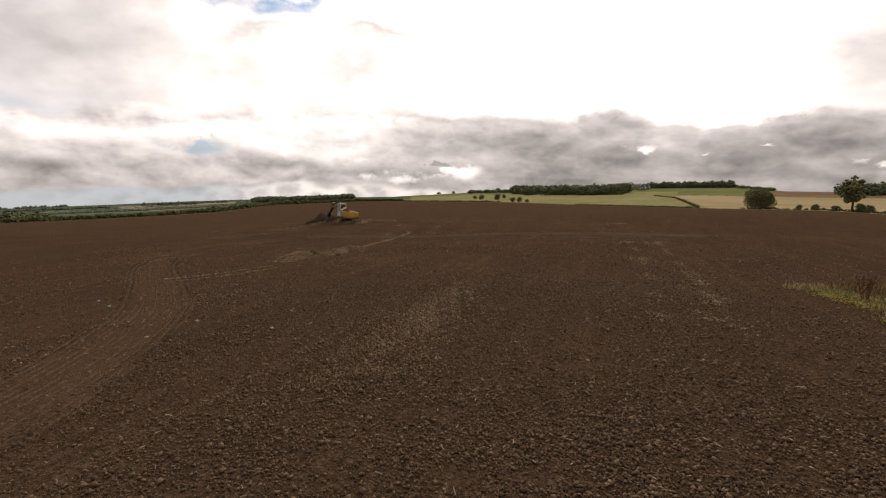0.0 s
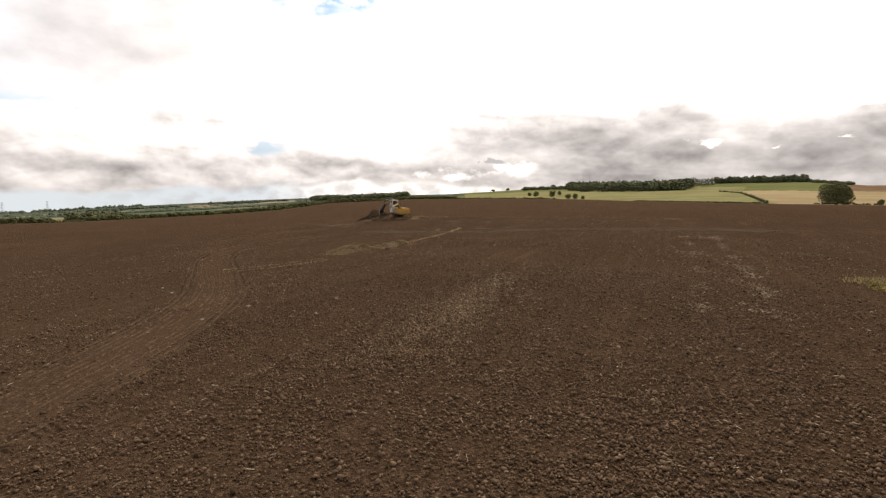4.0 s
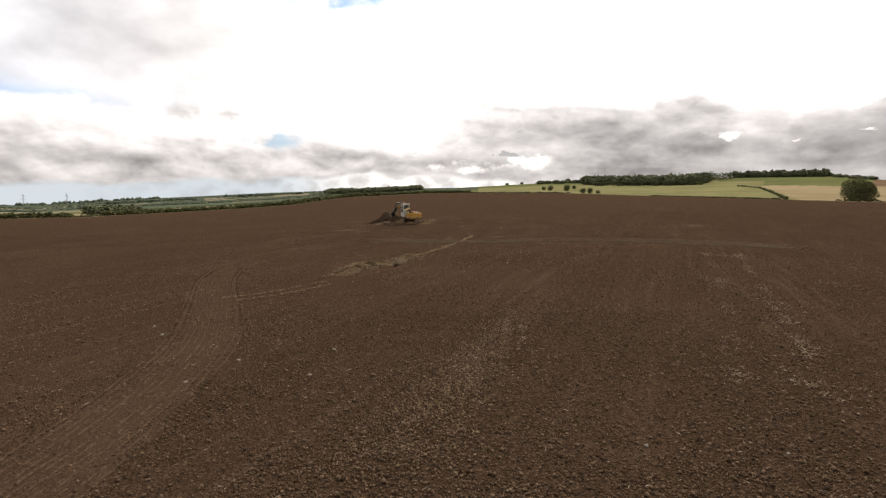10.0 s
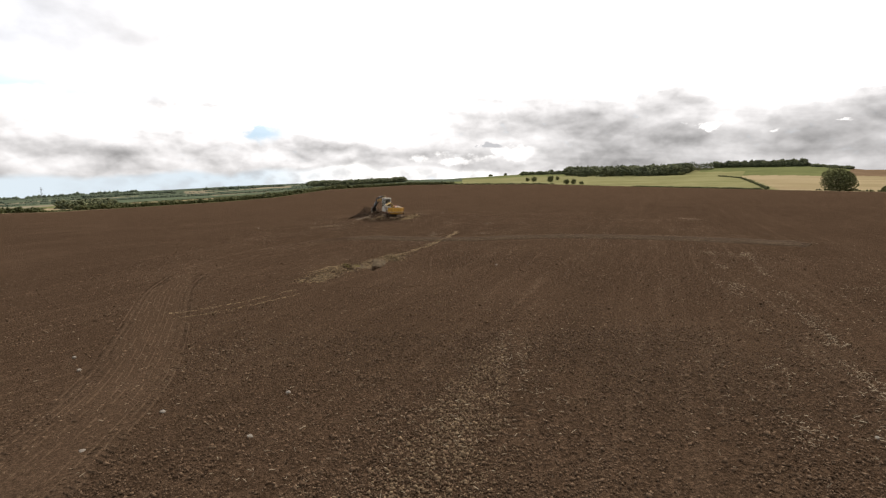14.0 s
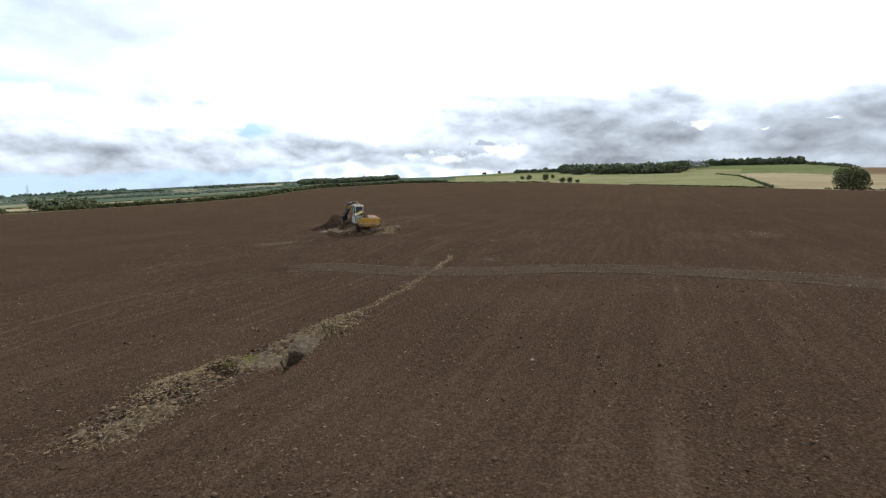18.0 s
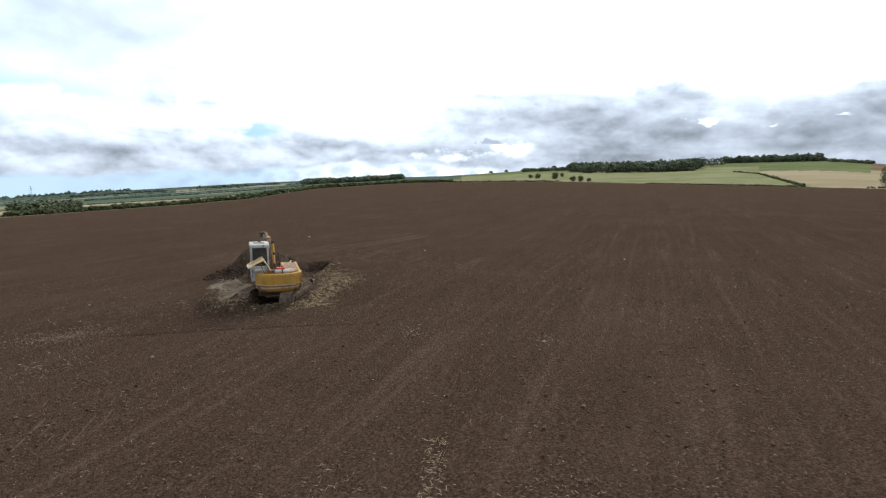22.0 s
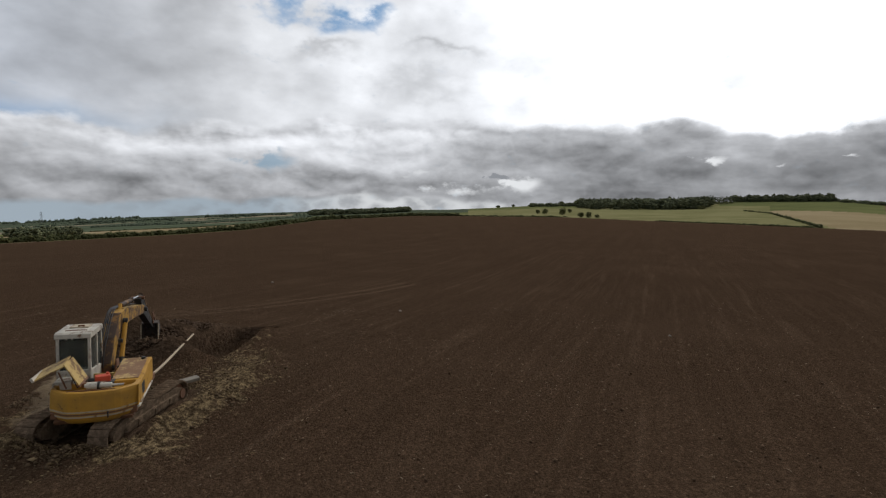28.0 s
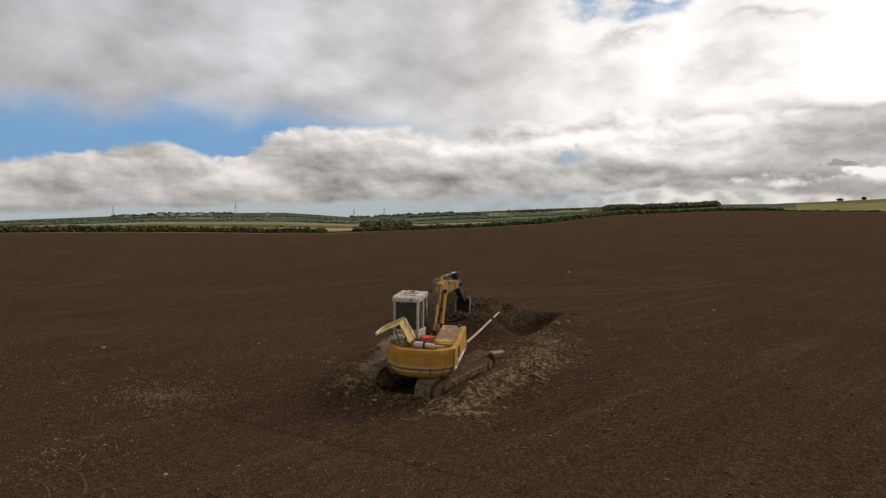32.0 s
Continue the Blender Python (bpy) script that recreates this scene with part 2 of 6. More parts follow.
def crumbs(nt, pos, col, height, fine):
    """Soil broken into crumbs of two sizes, some drier and paler than others."""
    for scale, share in ((fine * 1.15, 1.0), (fine * 2.7, 0.5)):
        wobble = node(nt, "ShaderNodeTexNoise")
        put(nt, wobble.inputs["Vector"], pos)
        wobble.inputs["Scale"].default_value = scale * 1.5
        warp = node(nt, "ShaderNodeVectorMath", operation="MULTIPLY_ADD")
        put(nt, warp.inputs[0], wobble.outputs["Color"])
        warp.inputs[1].default_value = (0.7 / scale,) * 3
        put(nt, warp.inputs[2], pos)
        cell = node(nt, "ShaderNodeTexVoronoi", feature="F1")
        put(nt, cell.inputs["Vector"], warp.outputs[0])
        cell.inputs["Scale"].default_value = scale
        dry = calc(nt, "MULTIPLY_ADD", calc(nt, "POWER", cell.outputs["Color"], 2.0), 0.70 * share, 1.0 - 0.21 * share)
        tint = node(nt, "ShaderNodeVectorMath", operation="SCALE")
        put(nt, tint.inputs[0], col)
        put(nt, tint.inputs["Scale"], dry)
        col = tint.outputs[0]
        height = calc(nt, "MULTIPLY_ADD", calc(nt, "SUBTRACT", 1.0, cell.outputs["Distance"]), 0.9 * share, height)
    return col, height


FURROW = radians(21.0)


def furrows(nt, pos):
    """Long faint streaks along the way the field was worked: narrow rows and broad bouts."""
    split = node(nt, "ShaderNodeSeparateXYZ")
    put(nt, split.inputs[0], pos)
    across = calc(nt, "SUBTRACT", calc(nt, "MULTIPLY", split.outputs[0], math.cos(FURROW)), calc(nt, "MULTIPLY", split.outputs[1], math.sin(FURROW)))
    along = calc(nt, "ADD", calc(nt, "MULTIPLY", split.outputs[0], math.sin(FURROW)), calc(nt, "MULTIPLY", split.outputs[1], math.cos(FURROW)))
    out = []
    for wide, length in ((2.6, 0.10), (0.45, 0.012)):
        v = node(nt, "ShaderNodeCombineXYZ")
        put(nt, v.inputs[0], calc(nt, "MULTIPLY", across, wide))
        put(nt, v.inputs[1], calc(nt, "MULTIPLY", along, length))
        out.append(grain(nt, v.outputs[0], 1.0, 3, 0.55))
    return out


def in_rows(nt, pos, col, height, crumb, pale, rows):
    """Dry pale crumbs gather along the rows; damp darker soil lies between."""
    narrow, broad = furrows(nt, pos)
    dry = calc(nt, "MULTIPLY", ramp(nt, narrow, 0.50, 0.72), ramp(nt, broad, 0.35, 0.65))
    col = blend(nt, calc(nt, "MULTIPLY", calc(nt, "MULTIPLY", dry, ramp(nt, crumb, 0.46, 0.62)), rows), col, pale)
    tone = calc(nt, "ADD", ramp(nt, narrow, 0.3, 0.7, (1.0 - 0.16 * rows, 1.0 + 0.16 * rows)), ramp(nt, broad, 0.3, 0.7, (-0.10 * rows, 0.10 * rows)))
    tint = node(nt, "ShaderNodeVectorMath", operation="SCALE")
    put(nt, tint.inputs[0], col)
    put(nt, tint.inputs["Scale"], tone)
    return tint.outputs[0], calc(nt, "MULTIPLY_ADD", narrow, 0.5, height)


def earth(name, dark, mid, pale, pale_amount=0.5, bump=0.06, fine=9.0, wide=0.10, rows=0.0):
    m, nt, b = surface(name, 1.0, 0, 0.0)
    pos = node(nt, "ShaderNodeNewGeometry").outputs["Position"]
    big = grain(nt, pos, wide, 4, 0.6)
    lump = grain(nt, pos, fine, 5, 0.65)
    crumb = grain(nt, pos, fine * 4.5, 3, 0.7)
    col = blend(nt, ramp(nt, lump, 0.32, 0.68), dark, mid)
    col = blend(nt, calc(nt, "MULTIPLY", ramp(nt, crumb, 0.56, 0.72), calc(nt, "MULTIPLY", ramp(nt, big, 0.35, 0.7), pale_amount)), col, pale)
    col = blend(nt, calc(nt, "MULTIPLY", ramp(nt, big, 0.45, 0.75), 0.35), col, mid)
    col, height = crumbs(nt, pos, col, calc(nt, "MULTIPLY_ADD", crumb, 0.35, lump), fine)
    if rows:
        col, height = in_rows(nt, pos, col, height, crumb, pale, rows)
    put(nt, b.inputs["Base Color"], col)
    relief(nt, b, height, 1.0, bump)
    return m


def sward(name, low, high, dry, scale=0.02, streak=None):
    m, nt, b = surface(name, 1.0, 0, 0.0)
    pos = node(nt, "ShaderNodeNewGeometry").outputs["Position"]
    a = grain(nt, pos, scale, 4, 0.6, streak)
    c = grain(nt, pos, scale * 14, 5, 0.65)
    col = blend(nt, ramp(nt, a, 0.35, 0.65), low, high)
    col = blend(nt, calc(nt, "MULTIPLY", ramp(nt, c, 0.5, 0.75), 0.5), col, dry)
    put(nt, b.inputs["Base Color"], col)
    relief(nt, b, c, 0.6, 0.2)
    return m


def foliage(name, dark, light, scale=1.2):
    m, nt, b = surface(name, 0.95, 0, 0.04)
    geo = node(nt, "ShaderNodeNewGeometry")
    n = grain(nt, geo.outputs["Position"], scale, 3, 0.6)
    f = calc(nt, "ADD", calc(nt, "MULTIPLY", n, 0.6), calc(nt, "MULTIPLY", geo.outputs["Random Per Island"], 0.5))
    put(nt, b.inputs["Base Color"], blend(nt, ramp(nt, f, 0.15, 0.95), dark, light))
    return m


SOIL = earth("ploughed_soil", (0.0375, 0.0229, 0.0134), (0.0885, 0.0556, 0.0340), (0.20, 0.142, 0.094), 0.45, 0.042, 14.0, 0.10, 0.36)
SPOIL = earth("pale_clay_spoil", (0.052, 0.035, 0.021), (0.160, 0.116, 0.067), (0.31, 0.24, 0.145), 0.8, 0.05, 7.0, 0.5)
DUG = earth("dug_subsoil", (0.034, 0.022, 0.014), (0.075, 0.049, 0.031), (0.16, 0.12, 0.075), 0.6, 0.05, 5.0, 0.5)
SILT = earth("wet_silt", (0.072, 0.053, 0.034), (0.118, 0.089, 0.057), (0.19, 0.148, 0.098), 0.6, 0.03, 5.0, 0.8)
PRESSED = earth("pressed_soil", (0.042, 0.0262, 0.0157), (0.088, 0.056, 0.0345), (0.15, 0.101, 0.063), 0.6, 0.02, 20.0, 0.3)
RUT = earth("rolled_soil", (0.056, 0.036, 0.022), (0.106, 0.069, 0.043), (0.19, 0.131, 0.084), 0.8, 0.02, 16.0, 0.3)

RIB = earth("rib_soil", (0.074, 0.050, 0.031), (0.145, 0.100, 0.064), (0.24, 0.18, 0.12), 0.8, 0.02, 16.0, 0.3)


def apron():
    """Soil with pale trampled clay round the machine."""
    m, nt, b = surface("trampled_clay", 1.0, 0, 0.0)
    pos = node(nt, "ShaderNodeNewGeometry").outputs["Position"]
    split = node(nt, "ShaderNodeSeparateXYZ")
    put(nt, split.inputs[0], pos)
    lump, crumb = grain(nt, pos, 7, 5, 0.65), grain(nt, pos, 32, 3, 0.7)
    blot, patchy = grain(nt, pos, 0.8, 5, 0.65), grain(nt, pos, 2.6, 4, 0.6)

    def spread(x, y, w, h):
        a = calc(nt, "POWER", calc(nt, "DIVIDE", calc(nt, "SUBTRACT", split.outputs[0], x), w), 2.0)
        c = calc(nt, "POWER", calc(nt, "DIVIDE", calc(nt, "SUBTRACT", split.outputs[1], y), h), 2.0)
        return calc(nt, "EXPONENT", calc(nt, "MULTIPLY", calc(nt, "ADD", a, c), -1.0))

    clay = wet = 0.0
    for x, y, w, h, share in ((0.95, 3.0, 1.05, 2.7, 1.1), (0.45, 6.8, 1.0, 2.4, 0.9), (-0.9, -0.6, 2.0, 0.6, 0.75), (0.8, 0.6, 1.0, 0.9, 0.6), (-0.6, 10.5, 0.5, 2.6, 0.5), (-3.6, 2.4, 0.9, 2.2, 0.95), (-2.5, -0.4, 0.9, 0.7, 0.8)):
        clay = calc(nt, "MULTIPLY_ADD", spread(x, y, w, h), share, clay)
    for x, y, w, h, share in ((-5.8, 7.2, 1.0, 2.0, 1.2), (-4.4, 4.4, 0.85, 1.8, 1.2), (-3.4, 2.0, 0.6, 1.3, 1.0)):
        wet = calc(nt, "MULTIPLY_ADD", spread(x, y, w, h), share, wet)
    clay = calc(nt, "ADD", clay, calc(nt, "MULTIPLY", calc(nt, "ADD", calc(nt, "MULTIPLY_ADD", patchy, 1.1, blot), -1.13), 2.1))
    wet = ramp(nt, calc(nt, "MULTIPLY_ADD", calc(nt, "SUBTRACT", patchy, 0.5), 1.2, wet), 0.42, 0.75)
    tilth, bits, wide = grain(nt, pos, 14, 5, 0.65), grain(nt, pos, 63, 3, 0.7), grain(nt, pos, 0.1, 4, 0.6)
    soil = blend(nt, ramp(nt, tilth, 0.32, 0.68), (0.0375, 0.0229, 0.0134), (0.0885, 0.0556, 0.0340))
    soil = blend(nt, calc(nt, "MULTIPLY", ramp(nt, bits, 0.56, 0.72), calc(nt, "MULTIPLY", ramp(nt, wide, 0.35, 0.7), 0.85)), soil, (0.22, 0.16, 0.105))
    soil = blend(nt, calc(nt, "MULTIPLY", ramp(nt, wide, 0.45, 0.75), 0.35), soil, (0.092, 0.058, 0.036))
    soil, _ = in_rows(nt, pos, soil, bits, bits, (0.22, 0.162, 0.108), 0.34)
    pale = blend(nt, ramp(nt, lump, 0.40, 0.68), (0.046, 0.030, 0.017), (0.265, 0.192, 0.104))
    pale = blend(nt, calc(nt, "MULTIPLY", ramp(nt, crumb, 0.55, 0.72), 0.6), pale, (0.42, 0.325, 0.195))
    col, height = crumbs(nt, pos, blend(nt, ramp(nt, clay, 0.22, 0.62), soil, pale), calc(nt, "MULTIPLY_ADD", bits, 0.35, tilth), 14.0)
    puddled = blend(nt, ramp(nt, blot, 0.4, 0.65), (0.110, 0.077, 0.045), (0.20, 0.146, 0.087))
    put(nt, b.inputs["Base Color"], blend(nt, wet, col, puddled))
    put(nt, b.inputs["Roughness"], ramp(nt, wet, 0.0, 1.0, (1.0, 0.85)))
    put(nt, b.inputs["Specular IOR Level"], calc(nt, "MULTIPLY", wet, 0.12))
    relief(nt, b, calc(nt, "MULTIPLY", height, ramp(nt, wet, 0.0, 1.0, (1.0, 0.6))), 1.0, 0.055)
    return m


APRON = apron()
PASTURE = sward("pasture_grass", (0.158, 0.152, 0.066), (0.214, 0.198, 0.092), (0.268, 0.230, 0.124))
STUBBLE = sward("stubble", (0.238, 0.184, 0.100), (0.302, 0.238, 0.138), (0.34, 0.27, 0.16), 0.015, (1, 0.25, 1))
MEADOW = sward("meadow_grass", (0.105, 0.115, 0.046), (0.14, 0.145, 0.058), (0.18, 0.165, 0.075))
FALLOW = sward("brown_field", (0.13, 0.085, 0.05), (0.17, 0.115, 0.07), (0.2, 0.15, 0.09))
# distant fields: aerial haze is mixed into the base colours, greyer and bluer
HAZELAND = sward("hazed_far_land", (0.058, 0.074, 0.050), (0.092, 0.106, 0.068), (0.155, 0.14, 0.095), 0.006, (1, 3, 1))
HAZESTUBBLE = sward("hazed_far_stubble", (0.19, 0.165, 0.11), (0.235, 0.20, 0.132), (0.26, 0.22, 0.15), 0.01, (1, 0.4, 1))
HAZEMEADOW = sward("hazed_far_meadow", (0.072, 0.090, 0.056), (0.102, 0.120, 0.074), (0.14, 0.138, 0.09), 0.01)
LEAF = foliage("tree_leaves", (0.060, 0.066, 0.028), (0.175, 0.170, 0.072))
# woodland and far hedge leaves: paled in the base colour to stand for haze
WOODLEAF = foliage("hazed_woodland_leaves", (0.050, 0.060, 0.035), (0.160, 0.165, 0.088), 0.06)
HAZELEAF = foliage("hazed_hedge_leaves", (0.058, 0.074, 0.052), (0.11, 0.13, 0.085), 0.1)
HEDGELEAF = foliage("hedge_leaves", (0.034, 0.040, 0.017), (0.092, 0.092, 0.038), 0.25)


def island(name, low, high, rough=0.9):
    """A matt material whose loose pieces differ from one another."""
    m, nt, b = surface(name, rough, 0, 0.03)
    geo = node(nt, "ShaderNodeNewGeometry")
    n = grain(nt, geo.outputs["Position"], 25, 3, 0.6)
    f = calc(nt, "ADD", calc(nt, "MULTIPLY", geo.outputs["Random Per Island"], 0.75), calc(nt, "MULTIPLY", n, 0.25))
    put(nt, b.inputs["Base Color"], blend(nt, f, low, high))
    return m


CLOD = island("soil_clods", (0.038, 0.023, 0.0135), (0.208, 0.136, 0.084))
DARKCLOD = island("subsoil_clods", (0.026, 0.016, 0.010), (0.10, 0.066, 0.042))
DRYCLOD = island("dry_clods", (0.070, 0.047, 0.028), (0.27, 0.188, 0.112))
TRODDEN = island("trodden_clods", (0.042, 0.028, 0.017), (0.185, 0.128, 0.077))
WEED = island("field_weeds", (0.09, 0.074, 0.022), (0.33, 0.248, 0.072))
PALECLOD = island("clay_clods", (0.068, 0.043, 0.023), (0.29, 0.212, 0.118))
STRAW = island("chopped_straw", (0.11, 0.08, 0.05), (0.36, 0.29, 0.20))
GRASS = island("rough_grass", (0.16, 0.125, 0.036), (0.40, 0.305, 0.095))
DARKWEED = island("dark_green_weeds", (0.045, 0.058, 0.018), (0.135, 0.14, 0.045))
TURF = island("yellowed_turf", (0.10, 0.088, 0.026), (0.23, 0.19, 0.062))
DRYGRASS = island("dry_grass", (0.15, 0.105, 0.055), (0.37, 0.285, 0.165))
TURFTAN = island("turned_turf", (0.075, 0.048, 0.026), (0.30, 0.215, 0.118))
BROWNGRASS = island("withered_brown_grass", (0.10, 0.058, 0.028), (0.24, 0.155, 0.07))
STALK = island("dead_dock_stalks", (0.070, 0.032, 0.020), (0.165, 0.085, 0.048))
STONE = island("pale_stone", (0.15, 0.125, 0.095), (0.27, 0.235, 0.19))
BARK = island("bark", (0.035, 0.028, 0.02), (0.07, 0.055, 0.04))


def worn_paint(name, paint, under, amount=0.35, rough=0.5, mud=0.35):
    m, nt, b = surface(name, rough, 0, 0.4)
    pos = node(nt, "ShaderNodeTexCoord").outputs["Object"]
    wear = grain(nt, pos, 2.6, 7, 0.68)
    spot = grain(nt, pos, 14, 5, 0.7)
    dirt = grain(nt, pos, 1.3, 5, 0.6)
    col = blend(nt, calc(nt, "MULTIPLY", ramp(nt, dirt, 0.4, 0.7), mud), paint, tuple(0.45 * p + 0.035 for p in paint))
    col = blend(nt, ramp(nt, calc(nt, "ADD", calc(nt, "MULTIPLY", wear, 0.7), calc(nt, "MULTIPLY", spot, 0.3)), 0.66 - 0.25 * amount, 0.72 - 0.2 * amount), col, under)
    put(nt, b.inputs["Base Color"], col)
    put(nt, b.inputs["Roughness"], ramp(nt, wear, 0.3, 0.7, (rough, 0.85)))
    relief(nt, b, spot, 0.25, 0.004)
    return m


YELLOW = worn_paint("worn_yellow_paint", (0.44, 0.225, 0.020), (0.17, 0.085, 0.026), 0.36, 0.6, 0.55)
FADED = worn_paint("faded_yellow_paint", (0.47, 0.32, 0.10), (0.14, 0.07, 0.03), 0.75, 0.6, 0.7)
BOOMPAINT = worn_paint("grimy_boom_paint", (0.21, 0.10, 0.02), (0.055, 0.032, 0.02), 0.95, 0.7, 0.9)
BOOMSIDE = worn_paint("rust_streaked_boom_paint", (0.38, 0.205, 0.024), (0.10, 0.05, 0.024), 0.80, 0.75, 0.9)
WHITE = worn_paint("dirty_white_paint", (0.52, 0.475, 0.39), (0.16, 0.095, 0.055), 0.55, 0.7, 0.9)
RUST = worn_paint("rusty_steel", (0.15, 0.068, 0.032), (0.07, 0.035, 0.02), 0.5, 0.8)
MUDSTEEL = earth("mud_caked_steel", (0.105, 0.074, 0.049), (0.170, 0.122, 0.082), (0.26, 0.20, 0.135), 0.6, 0.015, 7.0, 0.6)
BUCKETSTEEL = worn_paint("worn_bucket_steel", (0.075, 0.055, 0.042), (0.035, 0.026, 0.02), 0.6, 0.8)
GREASE = worn_paint("greasy_black_steel", (0.022, 0.020, 0.018), (0.06, 0.04, 0.03), 0.3, 0.5)
RUSTLID = worn_paint("rust_worn_lid", (0.44, 0.30, 0.11), (0.20, 0.105, 0.05), 1.05, 0.7, 0.8)
CREAM = worn_paint("rust_stained_sheet", (0.40, 0.33, 0.22), (0.19, 0.10, 0.05), 0.6)
REDPLASTIC = worn_paint("red_plastic", (0.50, 0.07, 0.03), (0.3, 0.06, 0.03), 0.1)
CHROME, _nt, _b = surface("polished_rod", 0.25, 1.0)
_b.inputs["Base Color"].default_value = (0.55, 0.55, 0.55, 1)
GLASS, _nt, _b = surface("dusty_cab_glass", 0.18, 0, 0.5)
_b.inputs["Base Color"].default_value = (0.16, 0.175, 0.155, 1)
_b.inputs["Transmission Weight"].default_value = 0.8
TIMBER = worn_paint("weathered_timber", (0.42, 0.33, 0.22), (0.2, 0.15, 0.1), 0.3, 0.8)
GREYBOARD = worn_paint("grey_weathered_board", (0.22, 0.19, 0.15), (0.10, 0.08, 0.06), 0.4, 0.85)
LATTICE = worn_paint("galvanised_lattice", (0.24, 0.25, 0.26), (0.16, 0.16, 0.16), 0.2)
RENDERED = worn_paint("white_rendered_wall", (0.62, 0.60, 0.56), (0.4, 0.38, 0.34), 0.2)
SLATE = worn_paint("slate_roof", (0.10, 0.10, 0.11), (0.06, 0.06, 0.06), 0.3)


# ---- mesh helpers ----
def mesh_object(name, verts, faces, material, smooth=False, parent=None):
    me = bpy.data.meshes.new(name)
    me.from_pydata([tuple(v) for v in verts], [], [tuple(int(i) for i in f) for f in faces])
    for m in (material if isinstance(material, (list, tuple)) else [material]):
        me.materials.append(m)
    if smooth:
        me.shade_smooth()
    ob = new(name, me)
    ob.parent = parent
    return ob


def big_mesh(name, verts, faces, material, smooth=False):
    """One mesh from numpy arrays: faces all with the same number of corners."""
    verts, faces = np.asarray(verts, np.float32), np.asarray(faces, np.int32)
    me = bpy.data.meshes.new(name)
    n, k = faces.shape
    me.vertices.add(len(verts)), me.loops.add(n * k), me.polygons.add(n)
    me.vertices.foreach_set("co", verts.ravel())
    me.loops.foreach_set("vertex_index", faces.ravel())
    me.polygons.foreach_set("loop_start", np.arange(0, n * k, k, dtype=np.int32))
    me.update(calc_edges=True)
    for m in (material if isinstance(material, (list, tuple)) else [material]):
        me.materials.append(m)
    if smooth:
        me.shade_smooth()
    return new(name, me)


# ---- the lie of the land ----
HUB = (6.0, -25.0, 6.0)
EDGE_AZ = [-180, -110, -70, -62, -47, -40, -32, -25, -19.5, -15, -13, -4, 0, 12, 23, 32, 41, 46, 52, 70, 110, 180]
EDGE_EL = [-2.0, -3.0, -3.15, -3.2, -3.45, -3.4, -3.0, -2.6, -2.15, -1.45, -1.15, -0.55, -0.45, -0.33, -0.55, -0.70, -0.85, -0.9, -1.2, -1.4, -1.8, -2.0]
EDGE_R = [200, 220, 250, 260, 280, 290, 310, 330, 345, 430, 480, 620, 640, 650, 560, 440, 330, 300, 270, 230, 200, 200]
SKY_AZ = [-180, -110, -70, -62, -58, -53, -47, -40, -36, -31.7, -27, -19.6, -14, -8, -4, 0, 4.6, 9, 14, 20, 28, 34, 36, 39, 45, 52, 70, 110, 180]
SKY_EL = [-0.6, -1.6, -2.1, -1.75, -1.5, -1.45, -1.35, -1.8, -1.55, -1.25, -1.0, -0.55, -0.3, -0.15, 0.1, 0.2, 0.5, 0.8, 1.05, 1.2, 1.5, 1.6, 1.5, 1.2, 1.15, 1.1, 1.0, 0.5, -0.6]
SKY_R = [1200, 1800, 2600, 2600, 2600, 2600, 2600, 2700, 2700, 2700, 2700, 2700, 2600, 2300, 2000, 1700, 1400, 1300, 1250, 1250, 1200, 1150, 1100, 1050, 1000, 1000, 1000, 1100, 1200]


def near_height(x, y):
    """The field round the flight: a gentle rise to one side."""
    z = 0.0355 * np.clip(x, -60, 60) - 0.0043 * np.clip(y, -90, 60) - 0.52
    z = z + 0.55 * np.exp(-((x - 2) ** 2 + (y - 1) ** 2) / 130.0)
    z = z + 0.22 * np.sin(x * 0.11 + 1.3) * np.sin(y * 0.09 + 0.4) * np.exp(-((x - 2) ** 2 + (y - 1) ** 2) / 4000.0)
    return z - 0.12 * np.exp(-(x * x + (y + 31) ** 2) / 30.0)


def land(x, y):
    x, y = np.asarray(x, float), np.asarray(y, float)
    dx, dy = x - HUB[0], y - HUB[1]
    r = np.maximum(np.hypot(dx, dy), 1e-3)
    az = np.degrees(np.arctan2(dx, dy))
    re, rs = np.interp(az, EDGE_AZ, EDGE_R), np.interp(az, SKY_AZ, SKY_R)
    te, ts = np.tan(np.radians(np.interp(az, EDGE_AZ, EDGE_EL))), np.tan(np.radians(np.interp(az, SKY_AZ, SKY_EL)))
    near = near_height(x, y)
    r0 = 62.0
    z0 = near_height(HUB[0] + dx / r * r0, HUB[1] + dy / r * r0)
    ze = HUB[2] + re * te
    k = np.clip((r - r0) / (re - r0), 0, 1)
    field = np.where(r < r0, near, z0 * (1 - k) + ze * k)
    s = np.clip(np.log(np.maximum(r, re) / re) / np.log(rs / re), 0, 1)
    tan_far = te + (ts - te) * s
    past = np.clip((r - rs) / 3000.0, 0, 1)
    out = HUB[2] + r * (tan_far - 0.02 * past)
    return np.where(r <= re, field, out)


def hump(x, y, cx, cy, rx, ry, power=2.0):
    return np.exp(-(np.abs((x - cx) / rx) ** power + np.abs((y - cy) / ry) ** power))


def span(x, y):
    """Azimuth, distance and how far between field edge (0) and skyline (1)."""
    dx, dy = x - HUB[0], y - HUB[1]
    r, az = math.hypot(dx, dy), math.degrees(math.atan2(dx, dy))
    re, rs = np.interp(az, EDGE_AZ, EDGE_R), np.interp(az, SKY_AZ, SKY_R)
    return az, r, (math.log(max(r, 1.0) / re) / math.log(rs / re))


